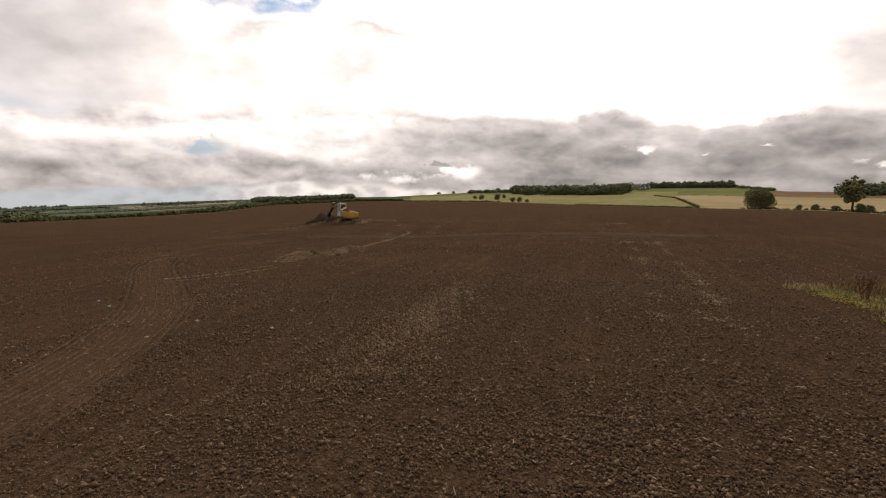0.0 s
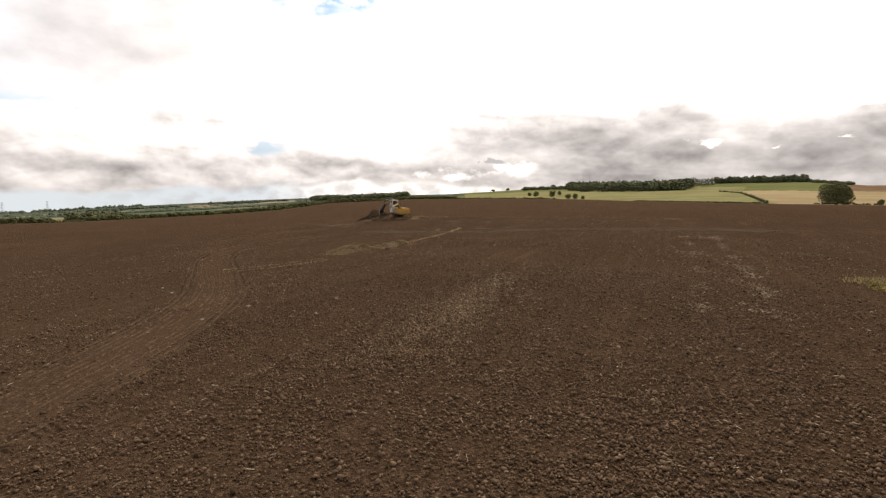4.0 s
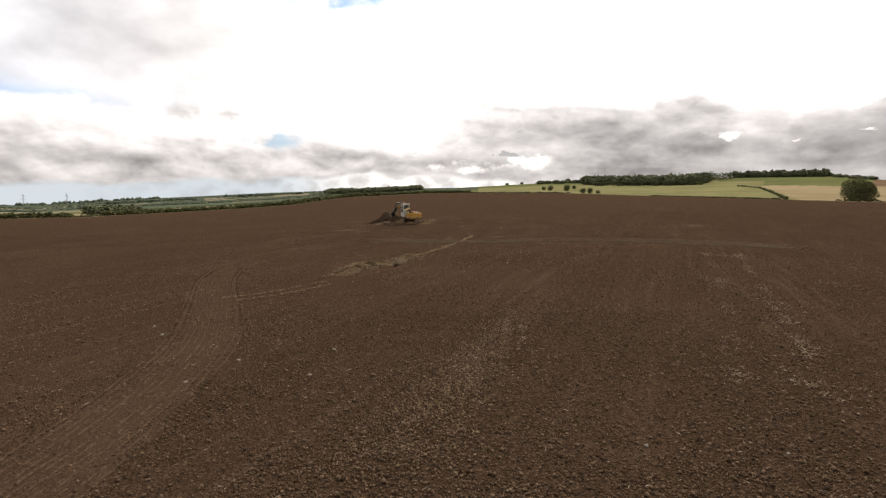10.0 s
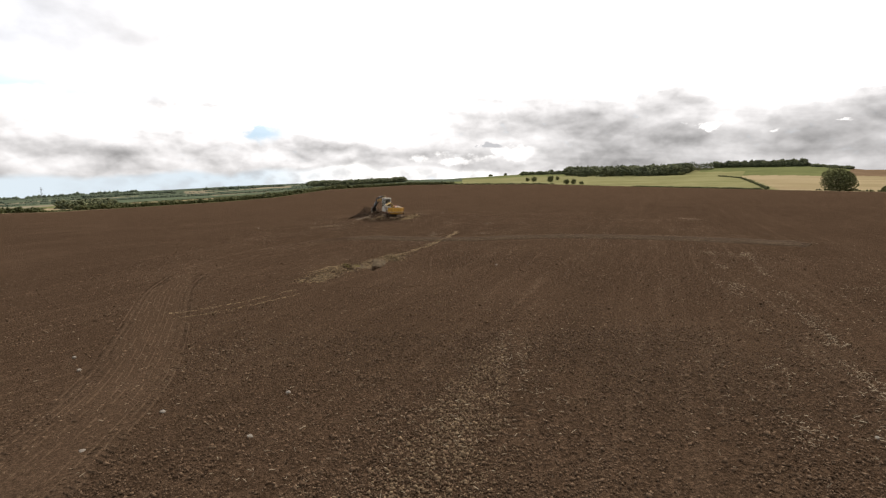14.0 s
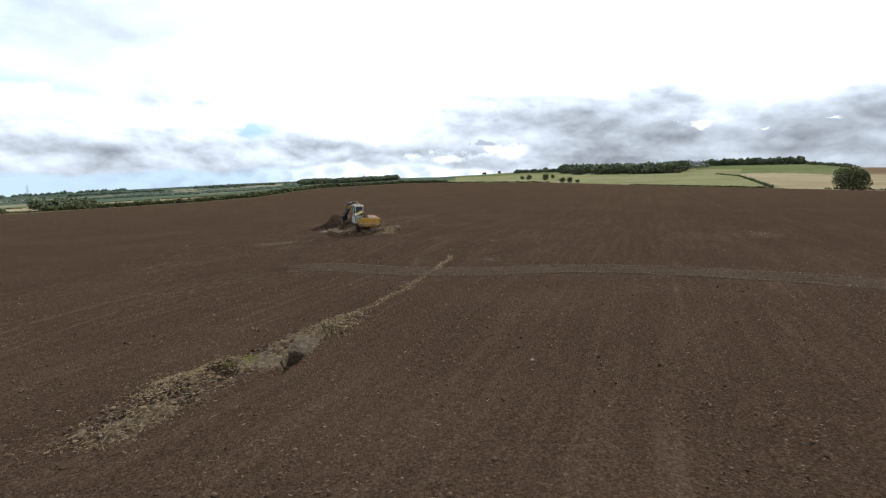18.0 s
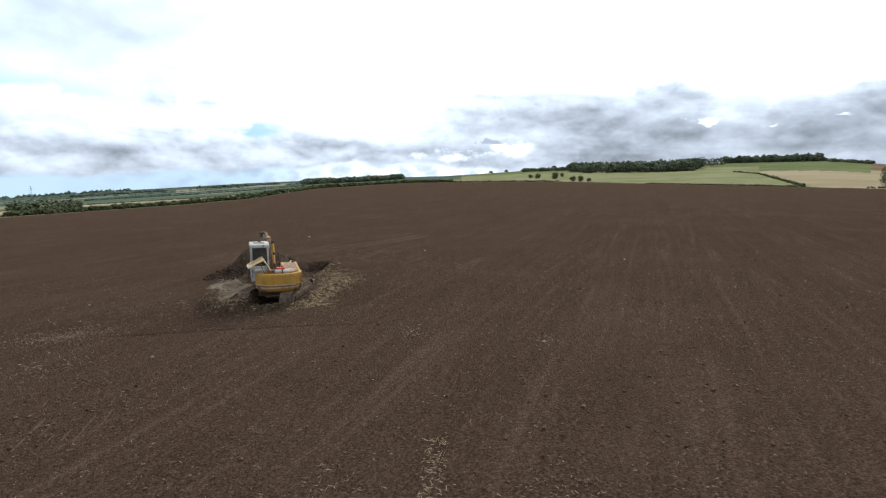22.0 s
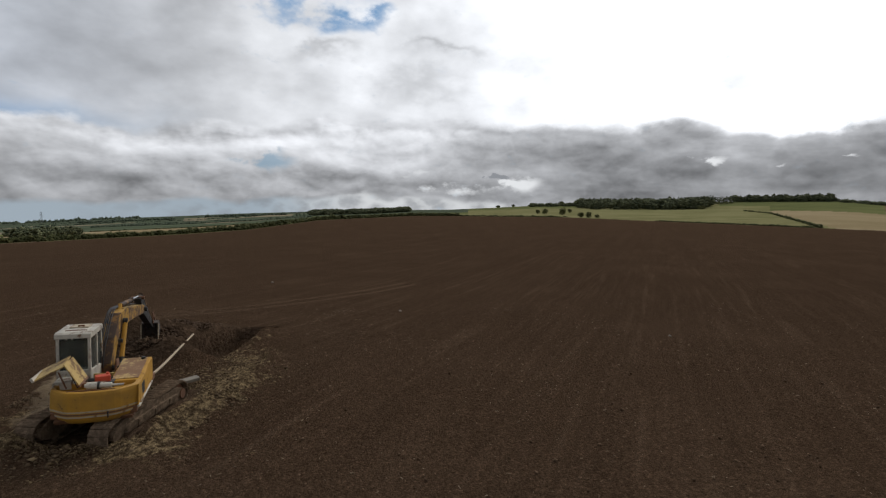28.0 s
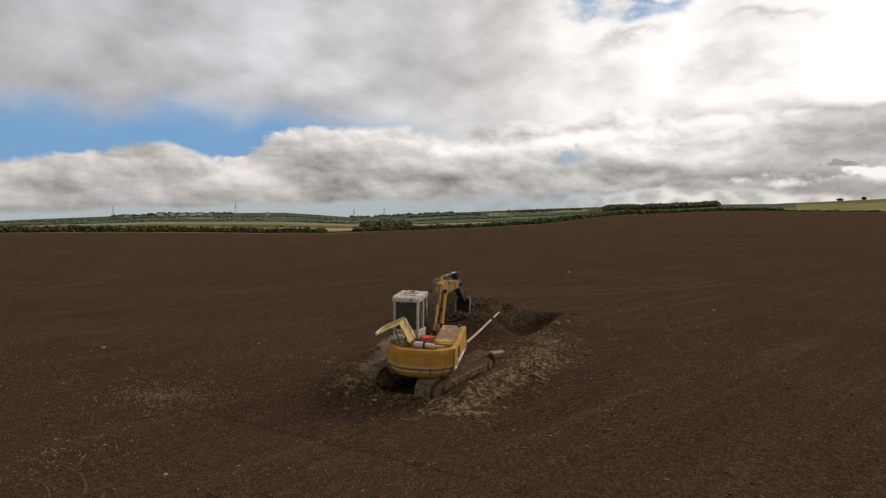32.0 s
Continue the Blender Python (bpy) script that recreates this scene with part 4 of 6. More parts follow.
def machine_shape(x, y, low):
    heap = 0.95 * hump(x, y, -5.7, 11.0, 1.9, 2.2, 2.4) + 0.55 * hump(x, y, -4.2, 13.0, 0.9, 2.8, 3) + 0.45 * hump(x, y, -3.6, 8.6, 1.3, 1.2) + 0.30 * hump(x, y, -0.7, 12.6, 0.8, 2.6) + 0.45 * hump(x, y, -2.9, 8.2, 1.3, 0.9)
    ring = np.sqrt(((x + 1.75) / 3.5) ** 2 + ((y - 5.0) / 6.3) ** 2)
    heap = heap + (0.14 + 0.10 * (x < -2.6)) * np.exp(-((ring - 0.97) / 0.08) ** 2) * (y < 9)
    hole = -2.0 * hump(x, y, -2.1, 12.2, 1.05, 3.3, 12)
    tread = -0.05 * hump(x, y, -1.2, 2.0, 1.9, 3.0, 4)
    bank = 0.16 * hump(x, y, 1.4, 3.5, 0.9, 4.0) + 0.14 * hump(x, y, -3.9, 1.8, 0.8, 2.2) + 0.20 * hump(x, y, 0.50, 1.4, 0.36, 1.9) + 0.42 * hump(x, y, -2.85, 1.5, 0.42, 1.8) + 0.42 * hump(x, y, -2.25, -0.65, 0.55, 0.38) + 0.14 * hump(x, y, -1.3, -0.5, 1.7, 0.45)
    return (heap + bank) * (1 + 0.9 * low) + hole + tread


def machine_kind(x, y, low, mid, fine):
    wobble = 0.55 * low + 0.35 * mid + 0.35 * fine
    dark = hump(x, y, -5.6, 11.5, 2.1, 2.7) + hump(x, y, -3.6, 9.4, 1.7, 2.4) + hump(x, y, -2.6, 12.4, 1.5, 3.6, 6) + 0.9 * hump(x, y, -1.2, 2.0, 1.4, 2.2, 4) + 0.75 * hump(x, y, 0.15, 1.6, 0.5, 2.3) - 0.9 * hump(x, y, -2.6, -0.2, 0.7, 0.9)
    return np.where(dark + 0.5 * wobble > 0.45, 1, 0)


def machine_rough(x, y):
    return 0.12 + 0.88 * np.clip((1.2 - np.sqrt(((x + 2.1) / 4.0) ** 2 + ((y - 5.0) / 6.5) ** 2)) / 0.25, 0, 1) + 0.9 * hump(x, y, -4.6, 11.8, 2.8, 3.4, 4)


earth_patch("dug_ground", "trampled pale clay with a dug hole and dark spoil heap", -10, 4.2, -3.4, 18.2, 0.12, machine_shape, machine_kind, machine_rough, [APRON, DUG])


def trench_line(y):
    return np.interp(y, [-40, -38, -36, -34, -32, -30.5, -28, -23.3, -13], [-1.9, -1.3, -0.9, -0.05, 0.65, 1.4, 2.1, 3.9, 6.6])


def trench_shape(x, y, low):
    off = x - trench_line(y)
    band = np.exp(-(off / 0.8) ** 2) * np.clip((-27.5 - y) / 2, 0, 1) * np.clip((y + 39.5) / 2, 0, 1)
    pit = -1.0 * hump(x, y, 0.92, -33.55, 0.20, 0.50, 4) - 0.40 * hump(x, y, 1.0, -34.4, 0.13, 0.85, 4) - 0.25 * hump(x, y, 0.75, -33.5, 0.55, 0.9, 4)
    lump = 0.22 * hump(x, y, -0.75, -34.9, 0.6, 0.6) + 0.16 * hump(x, y, 1.6, -30.5, 0.5, 0.7) + 0.24 * hump(x, y, -1.3, -36.6, 0.8, 1.0) - 0.18 * hump(x, y, -0.45, -35.5, 0.3, 0.35) + 0.10 * hump(x, y, 0.3, -32.3, 0.3, 0.7)
    return 0.15 * band * (1 + 1.6 * low) + pit + lump * (1 + 0.6 * low)


def silted(x, y):
    """Where washed silt lies smooth: beside the pit and beyond it."""
    return hump(x, y, 0.20, -34.2, 0.55, 0.8, 4) + hump(x, y, 1.05, -32.5, 0.45, 0.85, 4)


def trench_kind(x, y, low, mid, fine):
    off = np.abs(x - trench_line(y))
    wobble = 0.5 * low + 0.4 * mid + 0.4 * fine
    band = (off + wobble * 0.8 < 0.8) & (y < -28) & (y > -39.5)
    kind = np.where(band, np.where(wobble > -0.05, 1, 2), 0)
    kind = np.where(silted(x, y) + 0.5 * wobble > 0.5, 3, kind)
    kind = np.where(hump(x, y, -0.45, -35.5, 0.35, 0.4) + 0.3 * wobble > 0.62, 2, kind)
    return np.where(hump(x, y, 0.93, -33.6, 0.30, 0.75, 4) + 0.2 * wobble > 0.45, 2, kind)


def trench_rough(x, y):
    return (0.12 + 1.1 * np.clip((1.3 - np.abs(x - trench_line(y))) / 0.6, 0, 1) * (y < -27.5)) * (1 - 0.8 * np.clip(silted(x, y), 0, 1))


earth_patch("trial_trench", "silted trial pit and strip of pale turned clay", -4.6, 4.6, -41.5, -26, 0.10, trench_shape, trench_kind, trench_rough, [SOIL, SPOIL, DUG, SILT])


def height_at(x, y):
    """Top of the soil, dug patches included."""
    z = land(x, y)
    z = z + machine_shape(x, y, 0.0) * ((x > -9) & (x < 3.2) & (y > -2.4) & (y < 17.2))
    return z + trench_shape(x, y, 0.0) * ((x > -3.6) & (x < 3.6) & (y > -40.5) & (y < -27))


# ---- the roller's way over the field ----
RUN = [(-1.6, -68), (-1.7, -63.5), (-1.8, -60.0), (-2.2, -57.0), (-3.0, -53.5), (-5.2, -48.0), (-8.2, -41.0), (-9.8, -35.5), (-10.0, -29.0), (-8.6, -23.5), (-6.4, -18.6), (-4.0, -15.9), (-1.2, -15.5), (1.8, -16.9), (4.6, -18.0),
       (8.0, -18.7), (12.0, -18.9), (15.0, -19.6), (18.5, -21.5), (24.0, -25.5), (30, -31)]


def smooth_line(points, step=0.22):
    p = np.array(points, float)
    out = []
    for k in range(len(p) - 1):
        a, b, c, d = p[max(k - 1, 0)], p[k], p[k + 1], p[min(k + 2, len(p) - 1)]
        m = max(int(np.linalg.norm(c - b) / step), 2)
        for t in np.arange(m) / m:
            out.append(0.5 * (2 * b + (c - a) * t + (2 * a - 5 * b + 4 * c - d) * t * t + (3 * b - a - 3 * c + d) * t ** 3))
    return np.array(out)


run = smooth_line(RUN)
run_in, run_mid, run_turn, run_out = smooth_line(RUN[:8]), smooth_line(RUN[6:11]), smooth_line(RUN[9:13]), smooth_line(RUN[11:])


LADDER = smooth_line([(6.7, -57.4), (6.95, -55.6), (7.2, -53.0), (7.5, -50.0)])


def on_run(x, y, line=run, half=1.3):
    """True where the roller or a wheel has pressed the clods down."""
    hit = np.zeros(len(x), bool)
    for px, py in line[::2]:
        hit |= (x - px) ** 2 + (y - py) ** 2 < half * half
    return hit


# ---- clods, straw, stones on the field ----
def scatter_clods(name, label, x, y, size, material, category="soil", sink=0.25, squash=0.7):
    z = height_at(x, y) + size * (0.5 - sink)
    v, f = clump_cloud(np.stack([x, y, z], 1), size, RNG, squash)
    return tagged(big_mesh(name, v, f, material), label, category, kind="stuff")


def row_share(x, y):
    """How thickly clods and straw lie: in uneven rows along the furrows."""
    across, along = x * math.cos(FURROW) - y * math.sin(FURROW), x * math.sin(FURROW) + y * math.cos(FURROW)
    rows = 0.5 + 0.5 * np.sin(across * 7.4 + 0.9 * np.sin(along * 0.21) + 1.5 * np.sin(across * 0.9))
    return 0.52 + 0.38 * rows * (0.5 + 0.5 * np.sin(across * 0.83 + 0.6 * np.sin(along * 0.06))) + 0.15 * np.sin(along * 0.5 + across * 0.4)


def clustered(x, y):
    """Uneven gathering of clods in drifts a few metres long."""
    across, along = x * math.cos(FURROW) - y * math.sin(FURROW), x * math.sin(FURROW) + y * math.cos(FURROW)
    return ripple(across, along * 0.25, 0.5, 3.0) + 0.6 * ripple(x, y, 1.4, 8.0)


n = 400000
cx, cy = RNG.uniform(-16, 29, n), RNG.uniform(-68, 23, n)
keep = RNG.uniform(0, 1, n) < np.clip(1.3 - 0.035 * np.abs(cx - 5), 0.10, 1) * np.interp(cy, [-68, -52, -40, -10, 8, 23], [1.0, 0.9, 0.42, 0.30, 0.16, 0.0]) * np.clip((29 - cx) / 6, 0, 1) * row_share(cx, cy)
keep &= ~((((cx + 1.5) / 4.0) ** 2 + ((cy - 5) / 6.6) ** 2) < 1)
keep &= ~(on_run(cx, cy) & (RNG.random(n) < 0.35)) & ~on_run(cx, cy, LADDER, 0.3)
cx, cy = cx[keep], cy[keep]
keep = RNG.random(len(cx)) < np.clip(np.interp(cy, [-56, -44], [0.85, 0.45]) + 1.3 * clustered(cx, cy), 0.08, 1)
cx, cy = cx[keep], cy[keep]
scatter_clods("soil_clods", "dark brown clods lying over the tilled field", cx, cy, np.interp(cy, [-56, -44], [1.1, 1.3]) * RNG.uniform(0.011, 0.026, len(cx)) * (1 + 1.5 * RNG.random(len(cx)) ** 8), CLOD, "soil", 0.1, 0.8)
n = 150000
cx, cy = RNG.triangular(-6, 7, 19, n), -68 + 18 * RNG.random(n) ** 1.5
keep = (RNG.random(n) < 0.4 + 0.6 * row_share(cx, cy)) & ~(on_run(cx, cy) & (RNG.random(n) < 0.6)) & ~on_run(cx, cy, LADDER, 0.3)
cx, cy = cx[keep], cy[keep]
keep = RNG.random(len(cx)) < np.clip(0.72 + 1.1 * clustered(cx, cy), 0.2, 1)
cx, cy = cx[keep], cy[keep]
scatter_clods("soil_crumbs", "small dry crumbs covering the tilled field", cx, cy, RNG.uniform(0.010, 0.025, len(cx)) * (1 + 1.2 * RNG.random(len(cx)) ** 6), CLOD, "soil", -0.05, 0.85)
n = 9000
u = RNG.random(n)
cx, cy = 7.2 - 2.9 * u + RNG.normal(0, 0.5, n) * (0.7 + 0.8 * u), -51.6 - 10.2 * u + RNG.normal(0, 0.5, n)
keep = (RNG.random(n) < np.clip(0.45 + 1.3 * clustered(cx, cy), 0.05, 1)) & ~on_run(cx, cy, LADDER, 0.3)
scatter_clods("dry_clods", "drift of dry pale clods among the darker soil", cx[keep], cy[keep], RNG.uniform(0.011, 0.027, keep.sum()) * (1 + 1.3 * RNG.random(keep.sum()) ** 6), DRYCLOD, "soil", 0.0, 0.8)
n = 1700
cx, cy = RNG.normal(-8.5, 1.1, n), RNG.normal(-2.8, 0.45, n)
keep = RNG.random(n) < np.clip(0.6 + 1.2 * clustered(cx, cy), 0.1, 1)
scatter_clods("dry_clods", "small patch of dry pale clods on the field", cx[keep], cy[keep], RNG.uniform(0.012, 0.032, keep.sum()), DRYCLOD, "soil", 0.1, 0.7)
n = 2200
cx, cy = RNG.uniform(-15, -1, n), RNG.uniform(-10, -1, n)
keep = RNG.random(n) < np.clip(0.35 + 1.2 * clustered(cx, cy), 0.05, 1)
scatter_clods("dry_clods", "dry pale clods scattered short of the machine", cx[keep], cy[keep], RNG.uniform(0.012, 0.030, keep.sum()), DRYCLOD, "soil", 0.1, 0.7)
n = 22000
cx, cy = RNG.normal(-0.4, 2.6, n), RNG.normal(4.0, 4.4, n)
keep = ((((cx + 1.5) / 4.0) ** 2 + ((cy - 4.6) / 6.6) ** 2) < 1.0) & ((cx > -2.8) | (RNG.random(n) < 0.15)) & ~((np.abs(cx + 1.2) < 1.3) & (cy > -0.2) & (cy < 4)) & ~((np.abs(cx + 2.2) < 1.2) & (cy > 7.6) & (cy < 15.5))
cx, cy = cx[keep], cy[keep]
clump = ripple(cx, cy, 0.75, 2.0) + 0.7 * ripple(cx, cy, 2.2, 6.0)
pale = RNG.random(len(cx)) < np.clip(0.24 + 1.1 * clump, 0.05, 0.8)
brown = ~pale & (RNG.random(len(cx)) < 0.38)
scatter_clods("clay_clods", "crumbled pale clay round the machine", cx[pale], cy[pale], RNG.uniform(0.010, 0.030, pale.sum()) * (1 + 2.4 * RNG.random(pale.sum()) ** 5), PALECLOD, "soil", 0.2, 0.6)
scatter_clods("subsoil_clods", "brown trampled lumps between the pale clay", cx[brown], cy[brown], RNG.uniform(0.012, 0.034, brown.sum()) * (1 + 2.0 * RNG.random(brown.sum()) ** 7), TRODDEN, "soil", 0.2, 0.65)
n = 2600
turn, out = RNG.uniform(2.2, 5.2, n), RNG.normal(0.97, 0.06, n)
cx, cy = -1.75 + 3.5 * out * np.cos(turn), 5.0 + 6.3 * out * np.sin(turn)
scatter_clods("ridge_clods", "brown lumps along the pushed-up rim of the trampled ground", cx, cy, RNG.uniform(0.012, 0.038, n) * (1 + 1.8 * RNG.random(n) ** 8), TRODDEN, "soil", 0.2, 0.65)
n = 5200
cx, cy = RNG.normal(-5.0, 1.35, n), RNG.normal(11.0, 1.8, n)
keep = ((cx < -3.6) | ((cy < 9.3) & (cx < -1.5))) & (hump(cx, cy, -5.2, 11.2, 2.6, 3.2) > 0.2)
scatter_clods("spoil_clods", "dark lumps of dug subsoil on the heap", cx[keep], cy[keep], RNG.uniform(0.03, 0.11, keep.sum()) * (1 + 0.8 * RNG.random(keep.sum()) ** 6), DARKCLOD)
def off_pit(x, y):
    return (hump(x, y, 0.9, -33.7, 0.4, 0.9, 4) < 0.3) & (silted(x, y) < 0.35)


n = 900
cy = RNG.uniform(-39.5, -27.5, n)
cx = trench_line(cy) + RNG.normal(0, 0.5, n)
keep = off_pit(cx, cy)
scatter_clods("clay_clods", "pale clay crumbs along the trial trench", cx[keep], cy[keep], RNG.uniform(0.018, 0.055, keep.sum()) * (1 + 1.6 * RNG.random(keep.sum()) ** 5), PALECLOD, "soil", 0.2, 0.5)
n = 420
cy = RNG.uniform(-39, -28.5, n)
cx = trench_line(cy) + RNG.normal(0, 0.45, n)
keep = off_pit(cx, cy)
scatter_clods("subsoil_clods", "dark damp lumps thrown out of the trial trench", cx[keep], cy[keep], RNG.uniform(0.025, 0.08, keep.sum()), DARKCLOD)
n = 1100
scatter_clods("turf_clods", "yellow-green turves on the trench mound", RNG.normal(-0.50, 0.27, n), RNG.normal(-34.45, 0.33, n), RNG.uniform(0.02, 0.045, n), TURF, "turf", 0.1, 0.5)
n = 14
scatter_clods("clay_slabs", "flat pale slabs of clay beyond the pit", RNG.normal(1.65, 0.22, n), RNG.normal(-30.4, 0.28, n), RNG.uniform(0.10, 0.20, n), PALECLOD, "soil", 0.3, 0.3)


def scatter_straw(name, label, x, y, length, material=STRAW, wide=0.07):
    n = len(x)
    a, tip = RNG.uniform(0, 6.28, n), RNG.normal(0, 0.25, n)
    d = np.stack([np.cos(a) * np.cos(tip), np.sin(a) * np.cos(tip), np.sin(tip)], 1) * length[:, None] * 0.5
    w = np.stack([-np.sin(a), np.cos(a), 0.4 * np.ones(n)], 1) * (0.006 + wide * length)[:, None] * 0.5
    c = np.stack([x, y, height_at(x, y) + 0.045 + np.abs(d[:, 2])], 1)
    up = np.array([0, 0, 0.010])
    v = np.stack([c - d - w, c + d - w * 0.6, c + d + w * 0.6, c - d + w, c + up - d * 0.2], 1)
    f = np.array([(0, 1, 4), (1, 2, 4), (2, 3, 4), (3, 0, 4)])
    f = (f[None] + np.arange(n)[:, None, None] * 5).reshape(-1, 3)
    return tagged(big_mesh(name, v.reshape(-1, 3), f, material), label, "straw", kind="stuff")


n = 46000
cx, cy = RNG.uniform(-20, 32, n), RNG.uniform(-67, 25, n)
rows = RNG.random(n) < 1.6 * row_share(cx, cy) - 0.6
rows &= RNG.random(n) < np.interp(cy, [-67, -50, -35, 25], [1.0, 0.9, 0.55, 0.4])
cx, cy = cx[rows], cy[rows]
scatter_straw("chopped_straw", "chopped pale straw and stubble scattered on the soil", cx, cy, RNG.uniform(0.03, 0.11, len(cx)))
spots = ((7.2, -53, 0.3, 1.8, 160), (5.6, -56.5, 1.5, 1.6, 180), (22.0, -33.2, 0.3, 0.6, 70), (23.2, -34.6, 0.5, 0.9, 130), (18.1, -43.4, 0.3, 0.8, 70), (17.6, -49.0, 0.2, 0.9, 80), (22.7, -44.9, 0.5, 0.4, 60), (15.1, -54.2, 0.2, 1.0, 60), (13.3, -58.1, 0.15, 0.7, 60), (32.7, -6.7, 0.5, 1.2, 60),
         (33.5, -4.5, 0.5, 1.4, 140), (5.7, -4.4, 0.3, 0.5, 60), (-8.8, -2.8, 1.4, 0.9, 260), (-6.3, -6.4, 0.6, 0.6, 90), (9.0, -14.5, 0.5, 0.6, 110), (4.4, -14.4, 0.5, 0.8, 120), (10.3, -5.6, 0.4, 0.4, 60), (1.4, 20.5, 0.5, 0.7, 50))
px = np.concatenate([RNG.normal(x, a, n) for x, y, a, b, n in spots])
py = np.concatenate([RNG.normal(y, b, n) for x, y, a, b, n in spots])
scatter_straw("chopped_straw", "pale clusters of trash left by the plough", px, py, RNG.uniform(0.03, 0.14, len(px)))
n = 1300
cx, cy = RNG.normal(-1.2, 0.55, n), RNG.normal(-36.8, 0.95, n)
keep = off_pit(cx, cy)
scatter_straw("turned_turf", "tan fibrous turves heaped at the trench end", cx[keep], cy[keep], RNG.uniform(0.03, 0.13, keep.sum()), TURFTAN, 0.13)
n = 900
cy = RNG.uniform(-28.5, -12, n)
scatter_straw("chopped_straw", "pale straw line leading on from the trial trench", trench_line(cy) + RNG.normal(0, 0.14, n) + 0.12 * np.sin(cy * 2.1), cy, RNG.uniform(0.04, 0.15, n), DRYGRASS)
n = 1000
cy = -40 + 28 * RNG.random(n) ** 1.7
cx = trench_line(cy) + RNG.normal(0, 1, n) * np.where(cy < -28, 0.65, 0.13)
keep = off_pit(cx, cy)
scatter_straw("chopped_straw", "straw and turf strewn along the trial trench", cx[keep], cy[keep], RNG.uniform(0.03, 0.16, keep.sum()) * np.where(cy[keep] < -28, 1, 0.6), TURFTAN)


n = 900
k = RNG.integers(int(len(run) * 0.62), int(len(run) * 0.93), n)
across = np.stack([-np.gradient(run, axis=0)[k][:, 1], np.gradient(run, axis=0)[k][:, 0]], 1)
across /= np.linalg.norm(across, axis=1)[:, None]
spot = run[k] + across * (np.where(RNG.random(n) < 0.5, -1.15, 1.15) + RNG.normal(0, 0.09, n))[:, None]
scatter_straw("chopped_straw", "straw pressed into the edges of the roller marks", spot[:, 0], spot[:, 1], RNG.uniform(0.05, 0.16, n), DRYGRASS)


n = 260
u = RNG.random(n)
lane = np.where(RNG.random(n) < 0.5, 0.0, 1.0)
scatter_straw("chopped_straw", "faint straw lines where a wheel crossed", -5.6 + 3.8 * u + 0.6 * lane + RNG.normal(0, 0.08, n), -46.3 + 4.4 * u ** 1.6 - 0.8 * lane + RNG.normal(0, 0.08, n), RNG.uniform(0.05, 0.15, n), DRYGRASS)

n = 1500
u, lane = RNG.random(n), RNG.integers(0, 2, n)
keep = np.sin(u * 31 + lane * 2.0) + 0.6 * np.sin(u * 73 + lane) > 0.1
u, lane = u[keep], lane[keep]
cx = np.interp(u, [0, 0.65, 1], [24.0, 16.7, 13.6]) - 1.9 * lane + RNG.normal(0, 0.16, len(u))
scatter_straw("chopped_straw", "broken lines of straw along the far furrows", cx, np.interp(u, [0, 0.65, 1], [-33.5, -51.2, -58.0]) + RNG.normal(0, 0.25, len(u)), RNG.uniform(0.04, 0.14, len(u)), STRAW)


def stone(x, y, size, seed):
    rng = np.random.default_rng(seed)
    bm = bmesh.new()
    bmesh.ops.create_icosphere(bm, subdivisions=2, radius=size)
    for v in bm.verts:
        v.co *= 1 + 0.35 * noise.noise(v.co / size * 1.3 + Vector((seed, 0, 0)))
        v.co.z *= 0.65
    bmesh.ops.transform(bm, matrix=pose(x, y, float(height_at(x, y)) + size * 0.3, 0, 0, rng.uniform(0, 360)), verts=bm.verts)
    return tagged(part("stone", bm, STONE, None), "pale angular field stone lying on the soil", "stone", "loose field stones")


for k, (x, y, s) in enumerate(((-0.87, -55.8, 0.06), (-1.5, -57.5, 0.055), (1.48, -57.1, 0.055), (-5.65, -51.6, 0.06), (1.6, -54.9, 0.06), (13.1, -57.7, 0.04), (10.9, -61.3, 0.035), (8.6, -61.0, 0.04), (-4.7, -52.8, 0.06),
                               (8.4, -35.0, 0.06), (10.2, -5.5, 0.06), (5.2, 20.8, 0.09), (-17.7, 0.1, 0.08), (-11.5, 3.5, 0.06), (-3.2, -6.0, 0.05), (-8.6, 38, 0.12), (19.5, 14, 0.07))):
    stone(x, y, s, k + 1)


